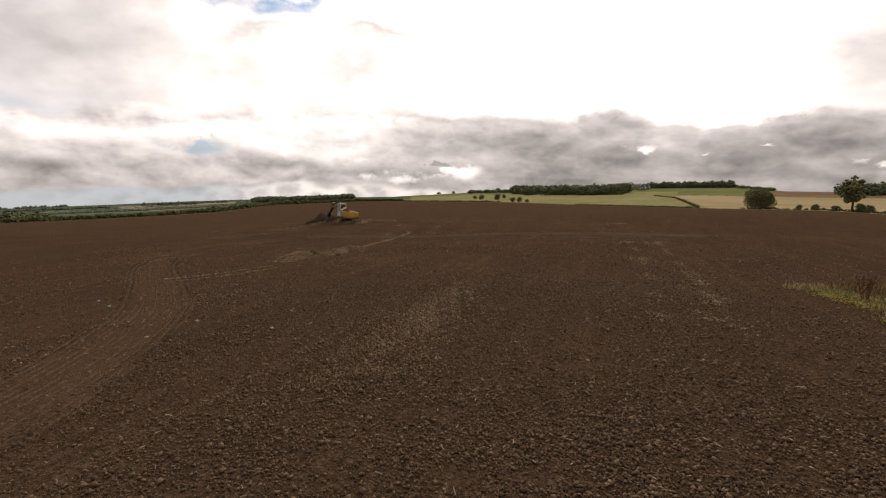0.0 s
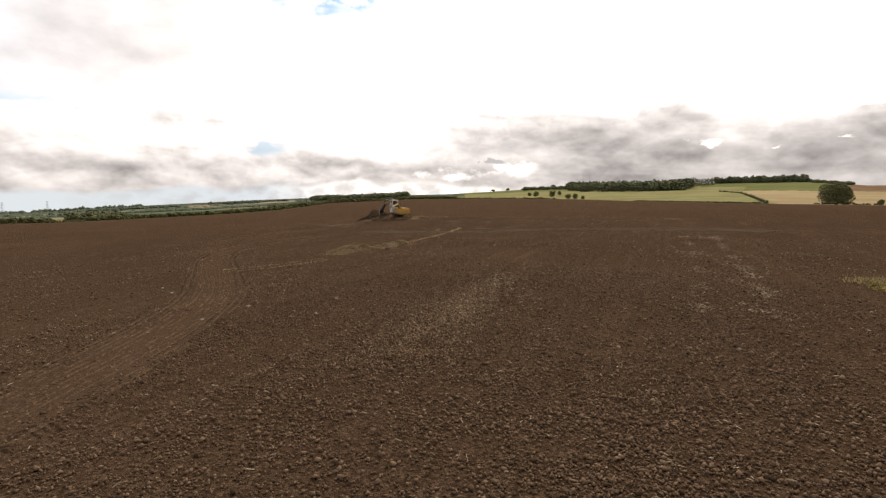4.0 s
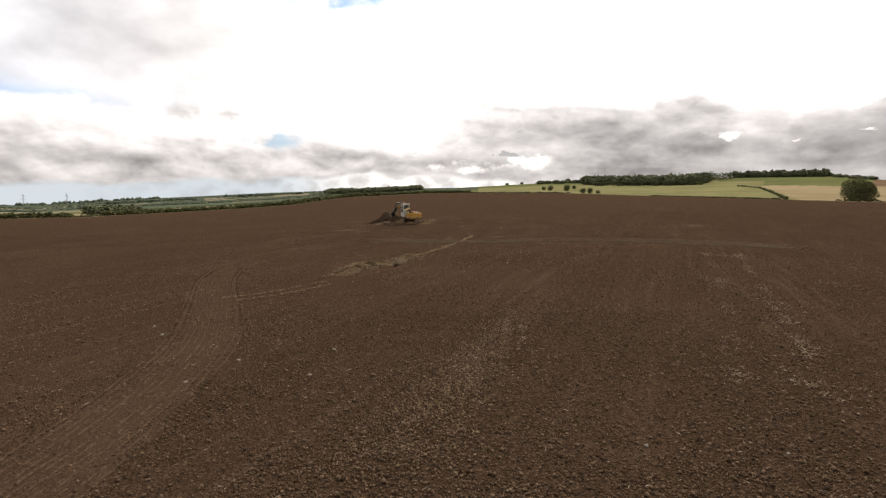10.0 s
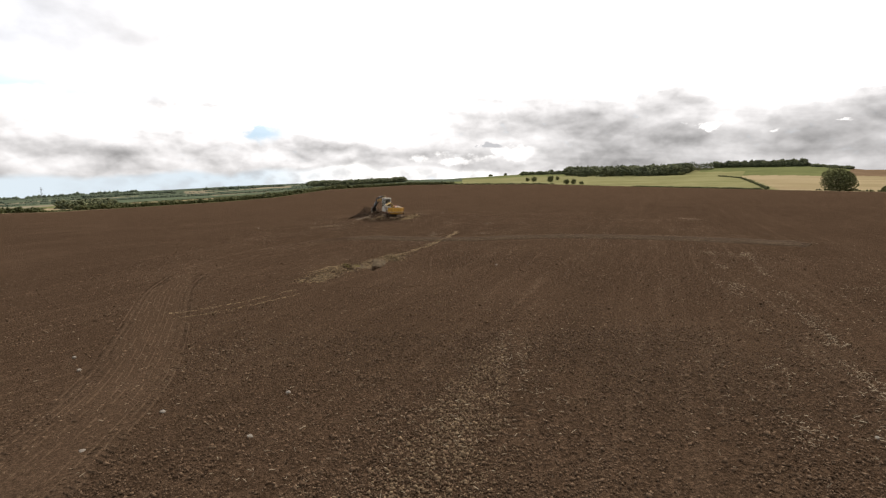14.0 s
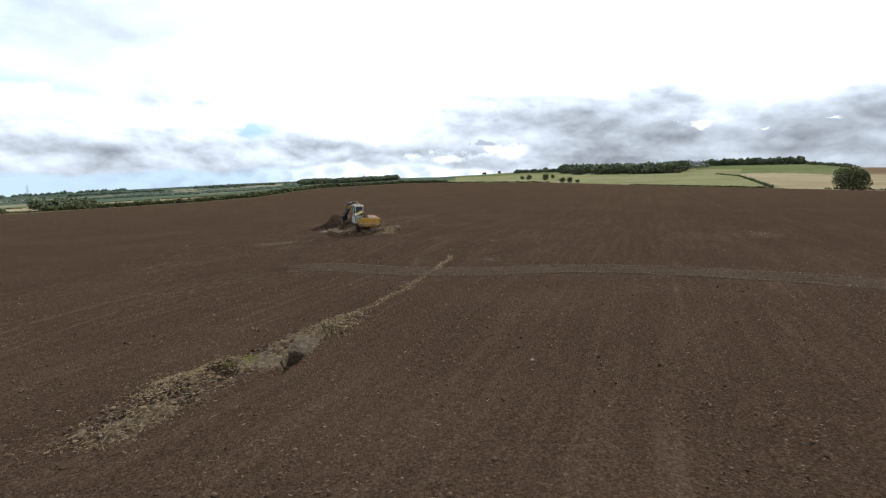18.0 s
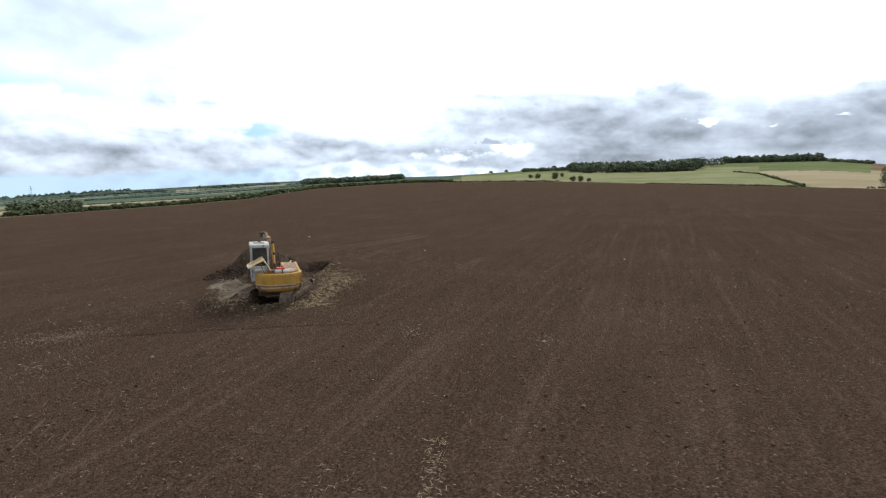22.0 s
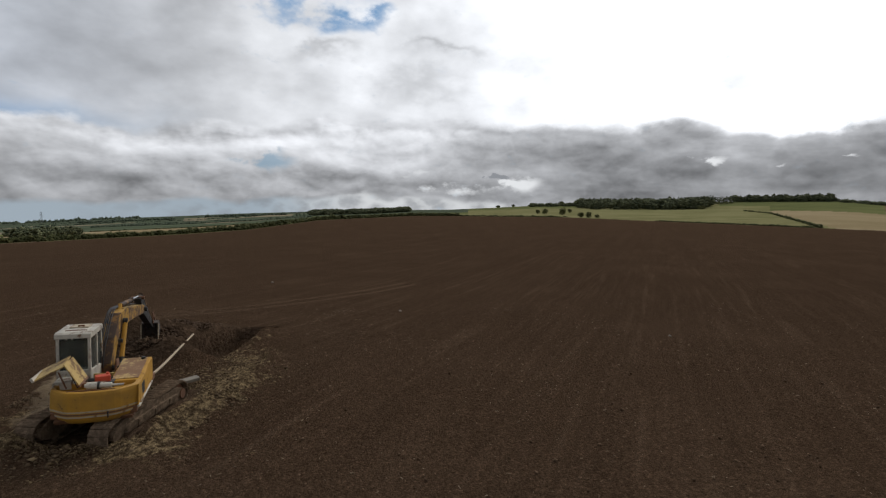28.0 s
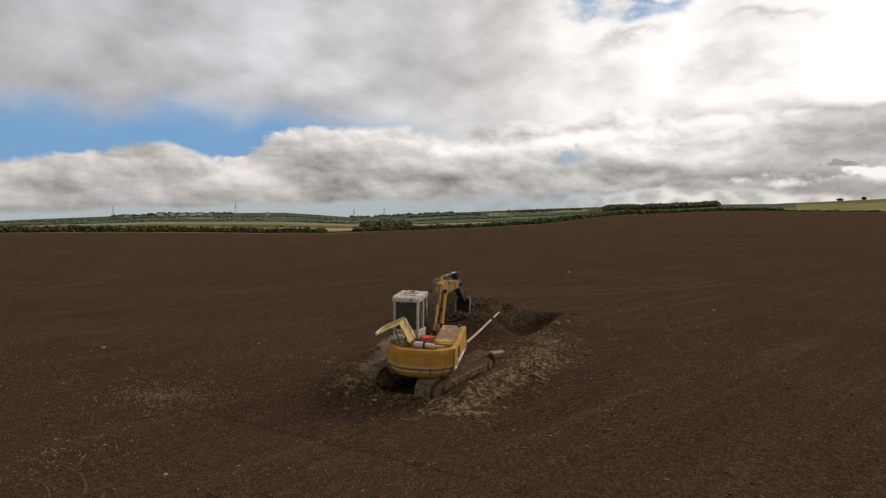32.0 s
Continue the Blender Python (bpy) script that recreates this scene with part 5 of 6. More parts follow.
# ---- wheel and roller marks across the field ----
def ridges(name, label, line, offsets, width, height, skip=0.12, ends=(0.0, 0.0), material=RUT):
    """Ribs along a line, broken here and there; ends: the shares of the line over which they fade in and out."""
    t = np.gradient(line, axis=0)
    t /= np.linalg.norm(t, axis=1)[:, None]
    side = np.stack([-t[:, 1], t[:, 0]], 1)
    n = len(line)
    u = np.arange(n) / n
    show = np.minimum(1.0, np.minimum((u + 0.01) / max(ends[0], 1e-3), (1 - u) / max(ends[1], 1e-3)))
    V, F = [], []

    def slow(low, high, every):
        knots = np.arange(0, n + every, every)
        return np.interp(np.arange(n), knots, RNG.uniform(low, high, len(knots)))

    for o in offsets:
        w, h = width * slow(0.8, 1.2, 4), height * slow(0.6, 1.2, 3)
        h = np.where(slow(0, 1, 2) < skip + 0.6 * (1 - show), -0.015, h)
        mid = line + side * (o + slow(-0.02, 0.02, 5))[:, None]
        base = sum(len(v) for v in V)
        rows = [np.concatenate([mid + side * (a * w)[:, None], z[:, None]], 1) for a, z in ((-1.0, np.full(n, -0.02)), (-0.35, h), (0.35, h), (1.0, np.full(n, -0.02)))]
        V.append(np.stack(rows, 1).reshape(-1, 3))
        k, j = np.meshgrid(np.arange(n - 1), np.arange(3), indexing="ij")
        F.append((base + np.stack([k * 4 + j, k * 4 + j + 1, k * 4 + j + 5, k * 4 + j + 4], -1)).reshape(-1, 4)[:, ::-1])
    V, F = np.concatenate(V), np.concatenate(F)
    V[:, 2] += height_at(V[:, 0], V[:, 1]) + 0.012
    return tagged(big_mesh(name, V, F, material), label, "wheel marks", kind="stuff")


def treads(name, label, line, offsets, wide, every=0.17):
    """Slanted tread bars across a wheel's way."""
    t = np.gradient(line, axis=0)
    along = np.concatenate([[0], np.cumsum(np.linalg.norm(np.diff(line, axis=0), axis=1))])
    V, F = [], []
    for o in offsets:
        for d in np.arange(0.1, along[-1] - 0.2, every):
            if RNG.random() < 0.22:
                continue
            p = np.array([np.interp(d, along, line[:, 0]), np.interp(d, along, line[:, 1])])
            f = np.array([np.interp(d, along, t[:, 0]), np.interp(d, along, t[:, 1])])
            f /= np.linalg.norm(f)
            n = np.array([-f[1], f[0]])
            for half in (-1, 1):
                if RNG.random() < 0.2:
                    continue
                a = p + n * (o + half * 0.02 + RNG.normal(0, 0.015)) + f * 0.06
                b = p + n * (o + half * wide * RNG.uniform(0.38, 0.52)) - f * 0.07
                w, h, base = f * RNG.uniform(0.018, 0.034), RNG.uniform(0.010, 0.022), len(V)
                for q in (a, b):
                    for u, z in ((-1.4, -0.02), (-0.6, h), (0.6, h), (1.4, -0.02)):
                        V.append((q[0] + w[0] * u, q[1] + w[1] * u, z))
                F += [(base, base + 1, base + 5, base + 4), (base + 1, base + 2, base + 6, base + 5), (base + 2, base + 3, base + 7, base + 6), (base, base + 3, base + 2, base + 1), (base + 4, base + 5, base + 6, base + 7)]
    V = np.array(V)
    V[:, 2] += height_at(V[:, 0], V[:, 1]) + 0.014
    return tagged(big_mesh(name, V, np.array(F), RUT), label, "wheel marks", kind="stuff")


def ribbon(name, label, line, half):
    """Soil pressed smooth along a line."""
    t = np.gradient(line, axis=0)
    t /= np.linalg.norm(t, axis=1)[:, None]
    across = np.linspace(-1, 1, 13)
    half = half * np.clip(np.minimum(np.arange(len(line)) / 25 + 0.02, (len(line) - np.arange(len(line))) / 25), 0, 1)
    P = line[:, None, :] + np.stack([-t[:, 1], t[:, 0]], 1)[:, None, :] * (across[None, :] * half[:, None])[:, :, None] * (1 + 0.03 * np.sin(np.arange(len(line)) * 0.13))[:, None, None]
    Z = height_at(P[..., 0], P[..., 1]) + 0.016 - 0.03 * (np.abs(across) > 0.95)[None, :]
    V = np.concatenate([P, Z[..., None]], 2).reshape(-1, 3)
    i, j = np.meshgrid(np.arange(len(line) - 1), np.arange(12), indexing="ij")
    F = np.stack([i * 13 + j, i * 13 + j + 1, (i + 1) * 13 + j + 1, (i + 1) * 13 + j], -1).reshape(-1, 4)
    return tagged(big_mesh(name, V, F[:, ::-1], PRESSED, True), label, "soil", kind="stuff")


ribbon("rolled_strip", "strip of soil pressed smooth by the roller", run_in, 1.25)
ribbon("rolled_strip", "strip of soil pressed by the roller on its way across", run_out, 1.32)
ridges("roller_marks", "parallel pale roller ribs pressed into the soil", run_in, np.linspace(-1.15, 1.15, 13), 0.034, 0.03, 0.42, (0.0, 0.2))
ridges("roller_marks", "faint pale wheel lines left by the roller", run_mid, (-1.12, -1.0, 0.95, 1.07), 0.025, 0.015, 0.5, (0.2, 0.1))
ridges("roller_marks", "bold parallel roller ribs with dark grooves between", run_out, np.linspace(-1.25, 1.25, 11), 0.068, 0.065, 0.06, (0.03, 0.1), RIB)
ridges("roller_marks", "roller ribs curving round where the roller turned", run_turn, np.linspace(-1.2, 1.2, 10), 0.04, 0.05, 0.2, (0.5, 0.0))
treads("tyre_marks", "pale chevron tyre tread pressed over the roller ribs", run_in, (-1.0, 0.9), 0.5)
treads("tyre_marks", "short ladder of tyre tread in the soil", LADDER, (0.0, 0.42), 0.44, 0.20)
far_run = smooth_line([(-14, 19.5), (-10.7, 20.8), (-5.4, 23.3), (0.8, 29.9), (5, 37)], 0.4)
ridges("roller_marks", "faint pale wheel marks beyond the dug hole", far_run, (-0.9, -0.6, 0.7, 1.0), 0.12, 0.025)
near_run = smooth_line([(-14, -16), (-10, -9.5), (-6, -7.6), (-3.6, -8.6), (-2.5, -12)], 0.25)
ridges("roller_marks", "curved rib marks where the roller turned", near_run, np.linspace(-1.1, 1.1, 8), 0.04, 0.012, 0.6)


# ---- weeds ----
def blades(name, label, x, y, length, material, lean=0.5, wide=0.03):
    n = len(x)
    a, b = RNG.uniform(0, 6.28, n), RNG.uniform(0, lean, n)
    tip = np.stack([np.cos(a) * np.sin(b), np.sin(a) * np.sin(b), np.cos(b)], 1) * length[:, None]
    w = np.stack([-np.sin(a), np.cos(a), np.zeros(n)], 1) * wide * 0.5
    c = np.stack([x, y, height_at(x, y) - 0.02], 1)
    mid = c + tip * 0.55 + np.array([0, 0, 0.05]) * length[:, None]
    v = np.stack([c - w, c + w, mid + w * 0.8, mid - w * 0.8, c + tip], 1).reshape(-1, 3)
    f = np.array([(0, 1, 2), (0, 2, 3), (3, 2, 4)])
    return tagged(big_mesh(name, v, (f[None] + np.arange(n)[:, None, None] * 5).reshape(-1, 3), material), label, "grass", kind="stuff")


WEDGE = [(19.3, -53.0), (18.6, -57.2), (17.4, -59.8), (16.8, -61.6), (17.2, -63.4), (21.0, -62.6), (23.8, -57.8), (24.2, -55.4), (22.4, -53.9)]


def weed_spots(n, tufts, seed, part_of=(0.0, 1.0)):
    """Places in the wedge of unploughed ground, gathered into tufts; part_of: from its ploughed rim (0) to its far side (1)."""
    rng = np.random.default_rng(seed)
    poly = np.array(WEDGE)
    tx, ty = rng.uniform(16.6, 24.4, tufts * 8), rng.uniform(-63.4, -53, tufts * 8)
    inside = np.zeros(len(tx), bool)
    for (x0, y0), (x1, y1) in zip(poly, np.roll(poly, -1, 0)):
        inside ^= ((y0 > ty) != (y1 > ty)) & (tx < (x1 - x0) * (ty - y0) / (y1 - y0 + 1e-9) + x0)
    depth = (tx - np.interp(ty, [-63.4, -61.6, -59.8, -57.2, -53.0], [17.2, 16.8, 17.4, 18.6, 19.3])) / 4.5
    inside &= (depth >= part_of[0]) & (depth <= part_of[1])
    tx, ty = tx[inside][:tufts], ty[inside][:tufts]
    k = rng.integers(0, len(tx), n)
    return tx[k] + rng.normal(0, 0.24, n), ty[k] + rng.normal(0, 0.36, n)


gx, gy = weed_spots(9500, 46, 1, (0.0, 0.45))
scatter_clods("weed_patch", "low yellow-green weeds left unploughed in the field", gx, gy, RNG.uniform(0.02, 0.055, len(gx)), WEED, "grass", -0.15, 0.7)
gx, gy = weed_spots(6000, 40, 2, (0.1, 0.6))
scatter_clods("weed_patch", "darker green weeds among the grass", gx, gy, RNG.uniform(0.02, 0.06, len(gx)), DARKWEED, "grass", -0.3, 0.8)
gx, gy = weed_spots(8000, 120, 3, (0.0, 1.0))
blades("weed_patch", "dry pale grass straggling through the weeds", gx, gy, RNG.uniform(0.06, 0.24, len(gx)), DRYGRASS, 1.2)
gx, gy = weed_spots(4000, 45, 5, (0.0, 0.4))
blades("weed_patch", "golden dying grass along the ploughed rim", gx, gy, RNG.uniform(0.05, 0.16, len(gx)), GRASS, 1.4, 0.05)
gx, gy = weed_spots(9000, 90, 4, (0.3, 1.0))
blades("weed_patch", "withered rust-brown grass behind the weeds", gx, gy, RNG.uniform(0.10, 0.34, len(gx)), BROWNGRASS, 0.9)
n = 600
blades("grass_tuft", "yellow-green turf on the trench mound", RNG.normal(-0.50, 0.26, n), RNG.normal(-34.45, 0.30, n), RNG.uniform(0.04, 0.12, n), TURF, 1.3)
n = 500
blades("grass_tuft", "dry turf flopped beside the trial pit", RNG.normal(1.5, 0.4, n), RNG.normal(-30.8, 0.5, n), RNG.uniform(0.08, 0.24, n), DRYGRASS, 1.1)


def dock(x, y, h, seed):
    rng = np.random.default_rng(seed)
    z = float(height_at(x, y))
    root = tagged(new("dock_plant"), "dead rust-brown dock stalks standing in the grass", "weed", "dock stalks")
    root.location = (x, y, z)
    for k in range(rng.integers(4, 7)):
        a, r = rng.uniform(0, 6.28), rng.uniform(0.1, 0.35)
        top = Vector((math.cos(a) * r, math.sin(a) * r, h * rng.uniform(0.75, 1.05)))
        bm = bmesh.new()
        limb(bm, (math.cos(a) * 0.05, math.sin(a) * 0.05, -0.05), top, 0.018, 0.008, 5)
        c = np.array([top * t for t in rng.uniform(0.5, 1.0, 26)]) + rng.normal(0, 0.028, (26, 3))
        v, f = clump_cloud(c, rng.uniform(0.014, 0.034, 26), rng, 1.4)
        vs = [bm.verts.new(p) for p in v]
        for q in f:
            bm.faces.new([vs[i] for i in q])
        part("stalk", bm, STALK, root)
    return root


for k, (x, y, h) in enumerate(((19.4, -56.0, 0.78), (20.5, -56.4, 0.80), (20.6, -57.9, 0.85), (20.95, -58.2, 0.7), (21.9, -55.9, 0.6))):
    dock(x, y, h, k + 50)


# ---- the excavator ----
SEAT = (-1.28, 1.75)
SLEW, CRAWL = 21.0, -1.0


def slab(profile, width, across=0.0, bevel=0.012):
    """A plate cut to a side profile of (forward, up) and given a width across the machine."""
    bm = bmesh.new()
    a = [bm.verts.new((across - width / 2, f, u)) for f, u in profile]
    b = [bm.verts.new((across + width / 2, f, u)) for f, u in profile]
    bm.faces.new(a), bm.faces.new(b[::-1])
    n = len(profile)
    for k in range(n):
        bm.faces.new((a[k], b[k], b[(k + 1) % n], a[(k + 1) % n]))
    bmesh.ops.recalc_face_normals(bm, faces=bm.faces[:])
    if bevel:
        bmesh.ops.bevel(bm, geom=bm.edges[:], offset=bevel, segments=2, affect="EDGES", profile=0.6)
    return bm


def rod(a, b, r, sides=12, bevel=True):
    bm = bmesh.new()
    a, b = Vector(a), Vector(b)
    turn = (b - a).to_track_quat("Z", "Y").to_matrix().to_4x4()
    bmesh.ops.create_cone(bm, cap_ends=True, segments=sides, radius1=r, radius2=r, depth=(b - a).length)
    bmesh.ops.transform(bm, matrix=Matrix.Translation((a + b) / 2) @ turn, verts=bm.verts)
    return bm


def hose(points, r, sides=6):
    p = smooth_line([tuple(q) for q in points], 0.12)
    bm = bmesh.new()
    rings = []
    for k, q in enumerate(p):
        t = Vector(p[min(k + 1, len(p) - 1)]) - Vector(p[max(k - 1, 0)])
        m = t.to_track_quat("Z", "Y").to_matrix()
        rings.append([bm.verts.new(Vector(q) + m @ Vector((r * math.cos(j * 6.2832 / sides), r * math.sin(j * 6.2832 / sides), 0))) for j in range(sides)])
    for k in range(len(rings) - 1):
        for j in range(sides):
            bm.faces.new((rings[k][j], rings[k][(j + 1) % sides], rings[k + 1][(j + 1) % sides], rings[k + 1][j]))
    return bm


def excavator():
    z0 = float(land(*SEAT)) - 0.06
    root = tagged(new("excavator"), "old muddy yellow crawler excavator with its engine cover open", "excavator")
    root.matrix_world = pose(SEAT[0], SEAT[1], z0, 0, 0.0, SLEW)
    under = pose(0, 0, 0, 0, 0, -SLEW) @ pose(0.08, -0.28, 0, 0, 0, CRAWL)

    def lower(name, bm, material, parent=root, label=""):
        bmesh.ops.transform(bm, matrix=under, verts=bm.verts)
        return part(name, bm, material, parent, label)

    # crawler tracks
    half = 1.62
    shoe_bm = merge(box((0.50, 0.165, 0.035), (0, 0, 0), None, 0.006), box((0.50, 0.03, 0.022), (0, -0.045, 0.018)), box((0.50, 0.025, 0.018), (0, 0.045, 0.016)))
    shoe_me = bpy.data.meshes.new("track_shoe")
    shoe_bm.to_mesh(shoe_me), shoe_bm.free()
    shoe_me.materials.append(MUDSTEEL)
    for side in (-1, 1):
        x = side * 0.93 + 0.06
        track = lower("track", slab([(-half, 0.20), (-half + 0.2, 0.14), (half - 0.2, 0.14), (half, 0.20), (half, 0.55), (half - 0.3, 0.66), (-half + 0.3, 0.66), (-half, 0.55)], 0.47, x, 0.03), MUDSTEEL, root, "mud-caked crawler track")
        for f, name in ((-half, "sprocket"), (half, "idler")):
            wheel = merge(rod((x - 0.12, f, 0.37), (x + 0.12, f, 0.37), 0.27, 20), rod((x - 0.27, f, 0.37), (x + 0.27, f, 0.37), 0.15, 14))
            if name == "sprocket":
                for k in range(12):
                    a = k * 0.5236
                    wheel = merge(wheel, box((0.07, 0.07, 0.10), (x, f + 0.28 * math.sin(a), 0.37 + 0.28 * math.cos(a)), Matrix.Rotation(-a, 4, "X")))
            lower(name, wheel, MUDSTEEL if name == "sprocket" else RUST, track)
        for k in range(6):
            f = -1.2 + k * 0.48
            lower("roller", merge(rod((x - 0.2, f, 0.17), (x + 0.2, f, 0.17), 0.11), rod((x - 0.23, f, 0.17), (x - 0.16, f, 0.17), 0.135), rod((x + 0.16, f, 0.17), (x + 0.23, f, 0.17), 0.135)), MUDSTEEL, track)
        for f in (-0.6, 0.7):
            lower("carrier_roller", rod((x - 0.15, f, 0.62), (x + 0.15, f, 0.62), 0.06), MUDSTEEL, track)
        beam = slab([(-1.25, 0.30), (1.22, 0.30), (1.30, 0.40), (1.22, 0.50), (-1.05, 0.52), (-1.25, 0.44)], 0.10, x + side * 0.25, 0.02)
        lower("side_frame", beam, MUDSTEEL, track, "pale mud-caked side frame")
        for f in (-0.75, 0.05, 0.8):
            lower("frame_rib", box((0.04, 0.05, 0.16), (x + side * 0.305, f, 0.40), None, 0.008), MUDSTEEL, track)
        loop = []
        for f in np.arange(-half, half, 0.172):
            loop.append((f, 0.02 + 0.0, 0.0))
        for a in np.arange(0.0, math.pi, 0.172 / 0.34):
            loop.append((half + 0.34 * math.sin(a), 0.37 - 0.35 * math.cos(a), a))
        for f in np.arange(half, -half, -0.172):
            loop.append((f, 0.715 - 0.025 * math.cos((f / half) * 3.1), math.pi))
        for a in np.arange(math.pi, 2 * math.pi, 0.172 / 0.34):
            loop.append((-half + 0.34 * math.sin(a), 0.37 - 0.35 * math.cos(a), a))
        for f, u, a in loop:
            ob = new("track_shoe", shoe_me)
            ob.parent = track
            ob.matrix_local = under @ Matrix.Translation((x, f, u)) @ Matrix.Rotation(a + math.pi, 4, "X")
    lower("car_body", slab([(-0.8, 0.36), (0.8, 0.36), (0.7, 0.72), (-0.7, 0.72)], 1.6, 0, 0.03), MUDSTEEL)
    part("slew_ring", merge(rod((0, 0, 0.70), (0, 0, 0.86), 0.62, 28), rod((0, 0, 0.74), (0, 0, 0.80), 0.70, 28)), GREASE, root)

    # deck and counterweight
    part("deck", slab([(-2.0, 0.86), (1.05, 0.86), (1.05, 1.02), (-2.0, 1.02)], 1.88, 0, 0.02), RUST, root)
    bm = bmesh.new()
    outline = [(-1.0, -1.50), (-1.0, -1.78), (-0.96, -1.90), (-0.62, -2.22), (-0.50, -2.29), (-0.25, -2.34), (0.25, -2.34), (0.50, -2.29), (0.62, -2.22), (0.96, -1.90), (1.0, -1.78), (1.0, -1.50)]
    levels = [(0.78, 0.84), (0.86, 0.93), (0.94, 0.975), (1.00, 1.0), (1.10, 1.0), (1.48, 0.985), (1.55, 0.965), (1.57, 0.93), (1.57, 0.86), (1.44, 0.84)]
    rings = [[bm.verts.new((x * k, -1.62 + (y + 1.62) * k, u)) for x, y in outline] for u, k in levels]
    for p, q in zip(rings, rings[1:]):
        for k in range(len(outline) - 1):
            bm.faces.new((p[k], p[k + 1], q[k + 1], q[k]))
        bm.faces.new((p[-1], p[0], q[0], q[-1]))
    bm.faces.new(rings[0]), bm.faces.new(rings[-1])
    weight = part("counterweight", bm, YELLOW, root, "curved ochre yellow counterweight")
    for u, hgt, mat, lab in ((1.085, 0.036, CREAM, "scuffed white stripe"), (1.025, 0.040, RUST, "rusty dark stripe"), (0.966, 0.048, CREAM, "scuffed white stripe")):
        bm = bmesh.new()
        pts = [(x * 1.006, -1.62 + (y + 1.62) * 1.008) for x, y in outline]
        k0 = 0.985 if u < 1.0 else 1.0
        a = [bm.verts.new((x * k0, -1.62 + (y + 1.62) * k0, u - hgt / 2)) for x, y in pts]
        b = [bm.verts.new((x * k0, -1.62 + (y + 1.62) * k0, u + hgt / 2)) for x, y in pts]
        for k in range(len(pts) - 1):
            bm.faces.new((a[k], a[k + 1], b[k + 1], b[k]))
        solid = bmesh.ops.extrude_face_region(bm, geom=bm.faces[:])
        for v in [g for g in solid["geom"] if isinstance(g, bmesh.types.BMVert)]:
            v.co.x *= 0.985
            v.co.y = -1.62 + (v.co.y + 1.62) * 0.98
        part("stripe", bm, mat, weight, lab)
    part("drain_slot", box((0.03, 0.02, 0.16), (0.36, -2.338, 0.99)), GREASE, weight)
    part("rim_rust", rod((-0.55, -2.16, 1.572), (0.5, -2.18, 1.572), 0.018, 8), RUST, weight, "rusty worn top edge")
    part("belly_plate", slab([(-2.05, 0.74), (-1.0, 0.70), (-1.0, 0.84), (-2.12, 0.84)], 1.7, 0, 0.02), RUST, root, "rusty plate under the counterweight")

    # engine bay: open, with loose covers
    part("engine", merge(box((0.75, 0.5, 0.42), (0.0, -1.25, 1.24), None, 0.04), rod((-0.3, -1.15, 1.5), (0.3, -1.15, 1.5), 0.09), box((0.3, 0.3, 0.2), (0.2, -1.45, 1.48), None, 0.03)), GREASE, root, "greasy black diesel engine")
    part("bay_wall", merge(box((0.03, 1.15, 0.56), (-0.94, -1.05, 1.30)), box((1.86, 0.03, 0.5), (0, -0.48, 1.27))), FADED, root)
    muffler = part("muffler", merge(rod((-0.14, -2.00, 1.64), (0.12, -2.03, 1.64), 0.085, 16), rod((0.12, -2.03, 1.64), (0.40, -2.06, 1.635), 0.068, 14), rod((0.40, -2.06, 1.635), (0.66, -2.02, 1.62), 0.03, 12), rod((-0.19, -1.995, 1.64), (-0.14, -2.0, 1.64), 0.05, 12)), WHITE, root, "white silencer lying on the counterweight")
    part("clamp", rod((0.10, -2.028, 1.64), (0.15, -2.033, 1.64), 0.098, 16), GREASE, muffler)
    part("bracket", slab([(-1.85, 1.56), (-1.62, 1.56), (-1.66, 1.64), (-1.82, 1.66)], 0.5, -0.05, 0.01), RUST, root)
    part("red_canister", merge(box((0.34, 0.24, 0.2), (0.08, -1.45, 1.64), Matrix.Rotation(0.3, 4, "Z"), 0.03), rod((0.18, -1.4, 1.74), (0.18, -1.4, 1.79), 0.035)), REDPLASTIC, root, "faded red plastic can on the engine")
    # raised cover at the cab side: two sheets meeting in a ridge
    hood = part("engine_cover", merge(box((0.70, 0.80, 0.025), (-0.98, -1.55, 2.02), Matrix.Rotation(radians(-27), 4, "Y") @ Matrix.Rotation(radians(6), 4, "X"), 0.006)), FADED, root, "propped open pale yellow engine cover")
    part("cover_side", box((0.66, 0.78, 0.025), (-0.49, -1.52, 1.90), Matrix.Rotation(radians(60), 4, "Y"), 0.006), FADED, hood)
    part("cover_rib", box((0.05, 0.80, 0.05), (-0.34, -1.53, 1.62), Matrix.Rotation(radians(60), 4, "Y")), RUST, hood)
    part("cover_lip", box((0.05, 0.81, 0.10), (-1.29, -1.57, 1.86), Matrix.Rotation(radians(-27), 4, "Y")), WHITE, hood, "bare pale edge of the cover")
    part("prop", rod((-0.62, -1.85, 1.56), (-0.78, -1.86, 2.0), 0.018), RUST, hood)
    part("prop", rod((-0.38, -1.86, 1.56), (-0.52, -1.86, 1.92), 0.014), GREASE, hood)
    part("air_box", box((0.42, 0.55, 0.42), (-0.80, -1.25, 1.42), None, 0.03), WHITE, root, "dirty white air cleaner housing")
    # tank and tool box on the other side
    tank = part("fuel_tank", slab([(-1.50, 1.02), (0.42, 1.02), (0.42, 1.62), (0.28, 1.70), (-1.40, 1.555), (-1.50, 1.49)], 0.74, 0.60, 0.025), YELLOW, root)
    part("tank_lid", slab([(-1.34, 1.564), (0.22, 1.699), (0.22, 1.715), (-1.34, 1.580)], 0.62, 0.570, 0.006), RUSTLID, tank, "faded lid worn to brown rust in the middle")
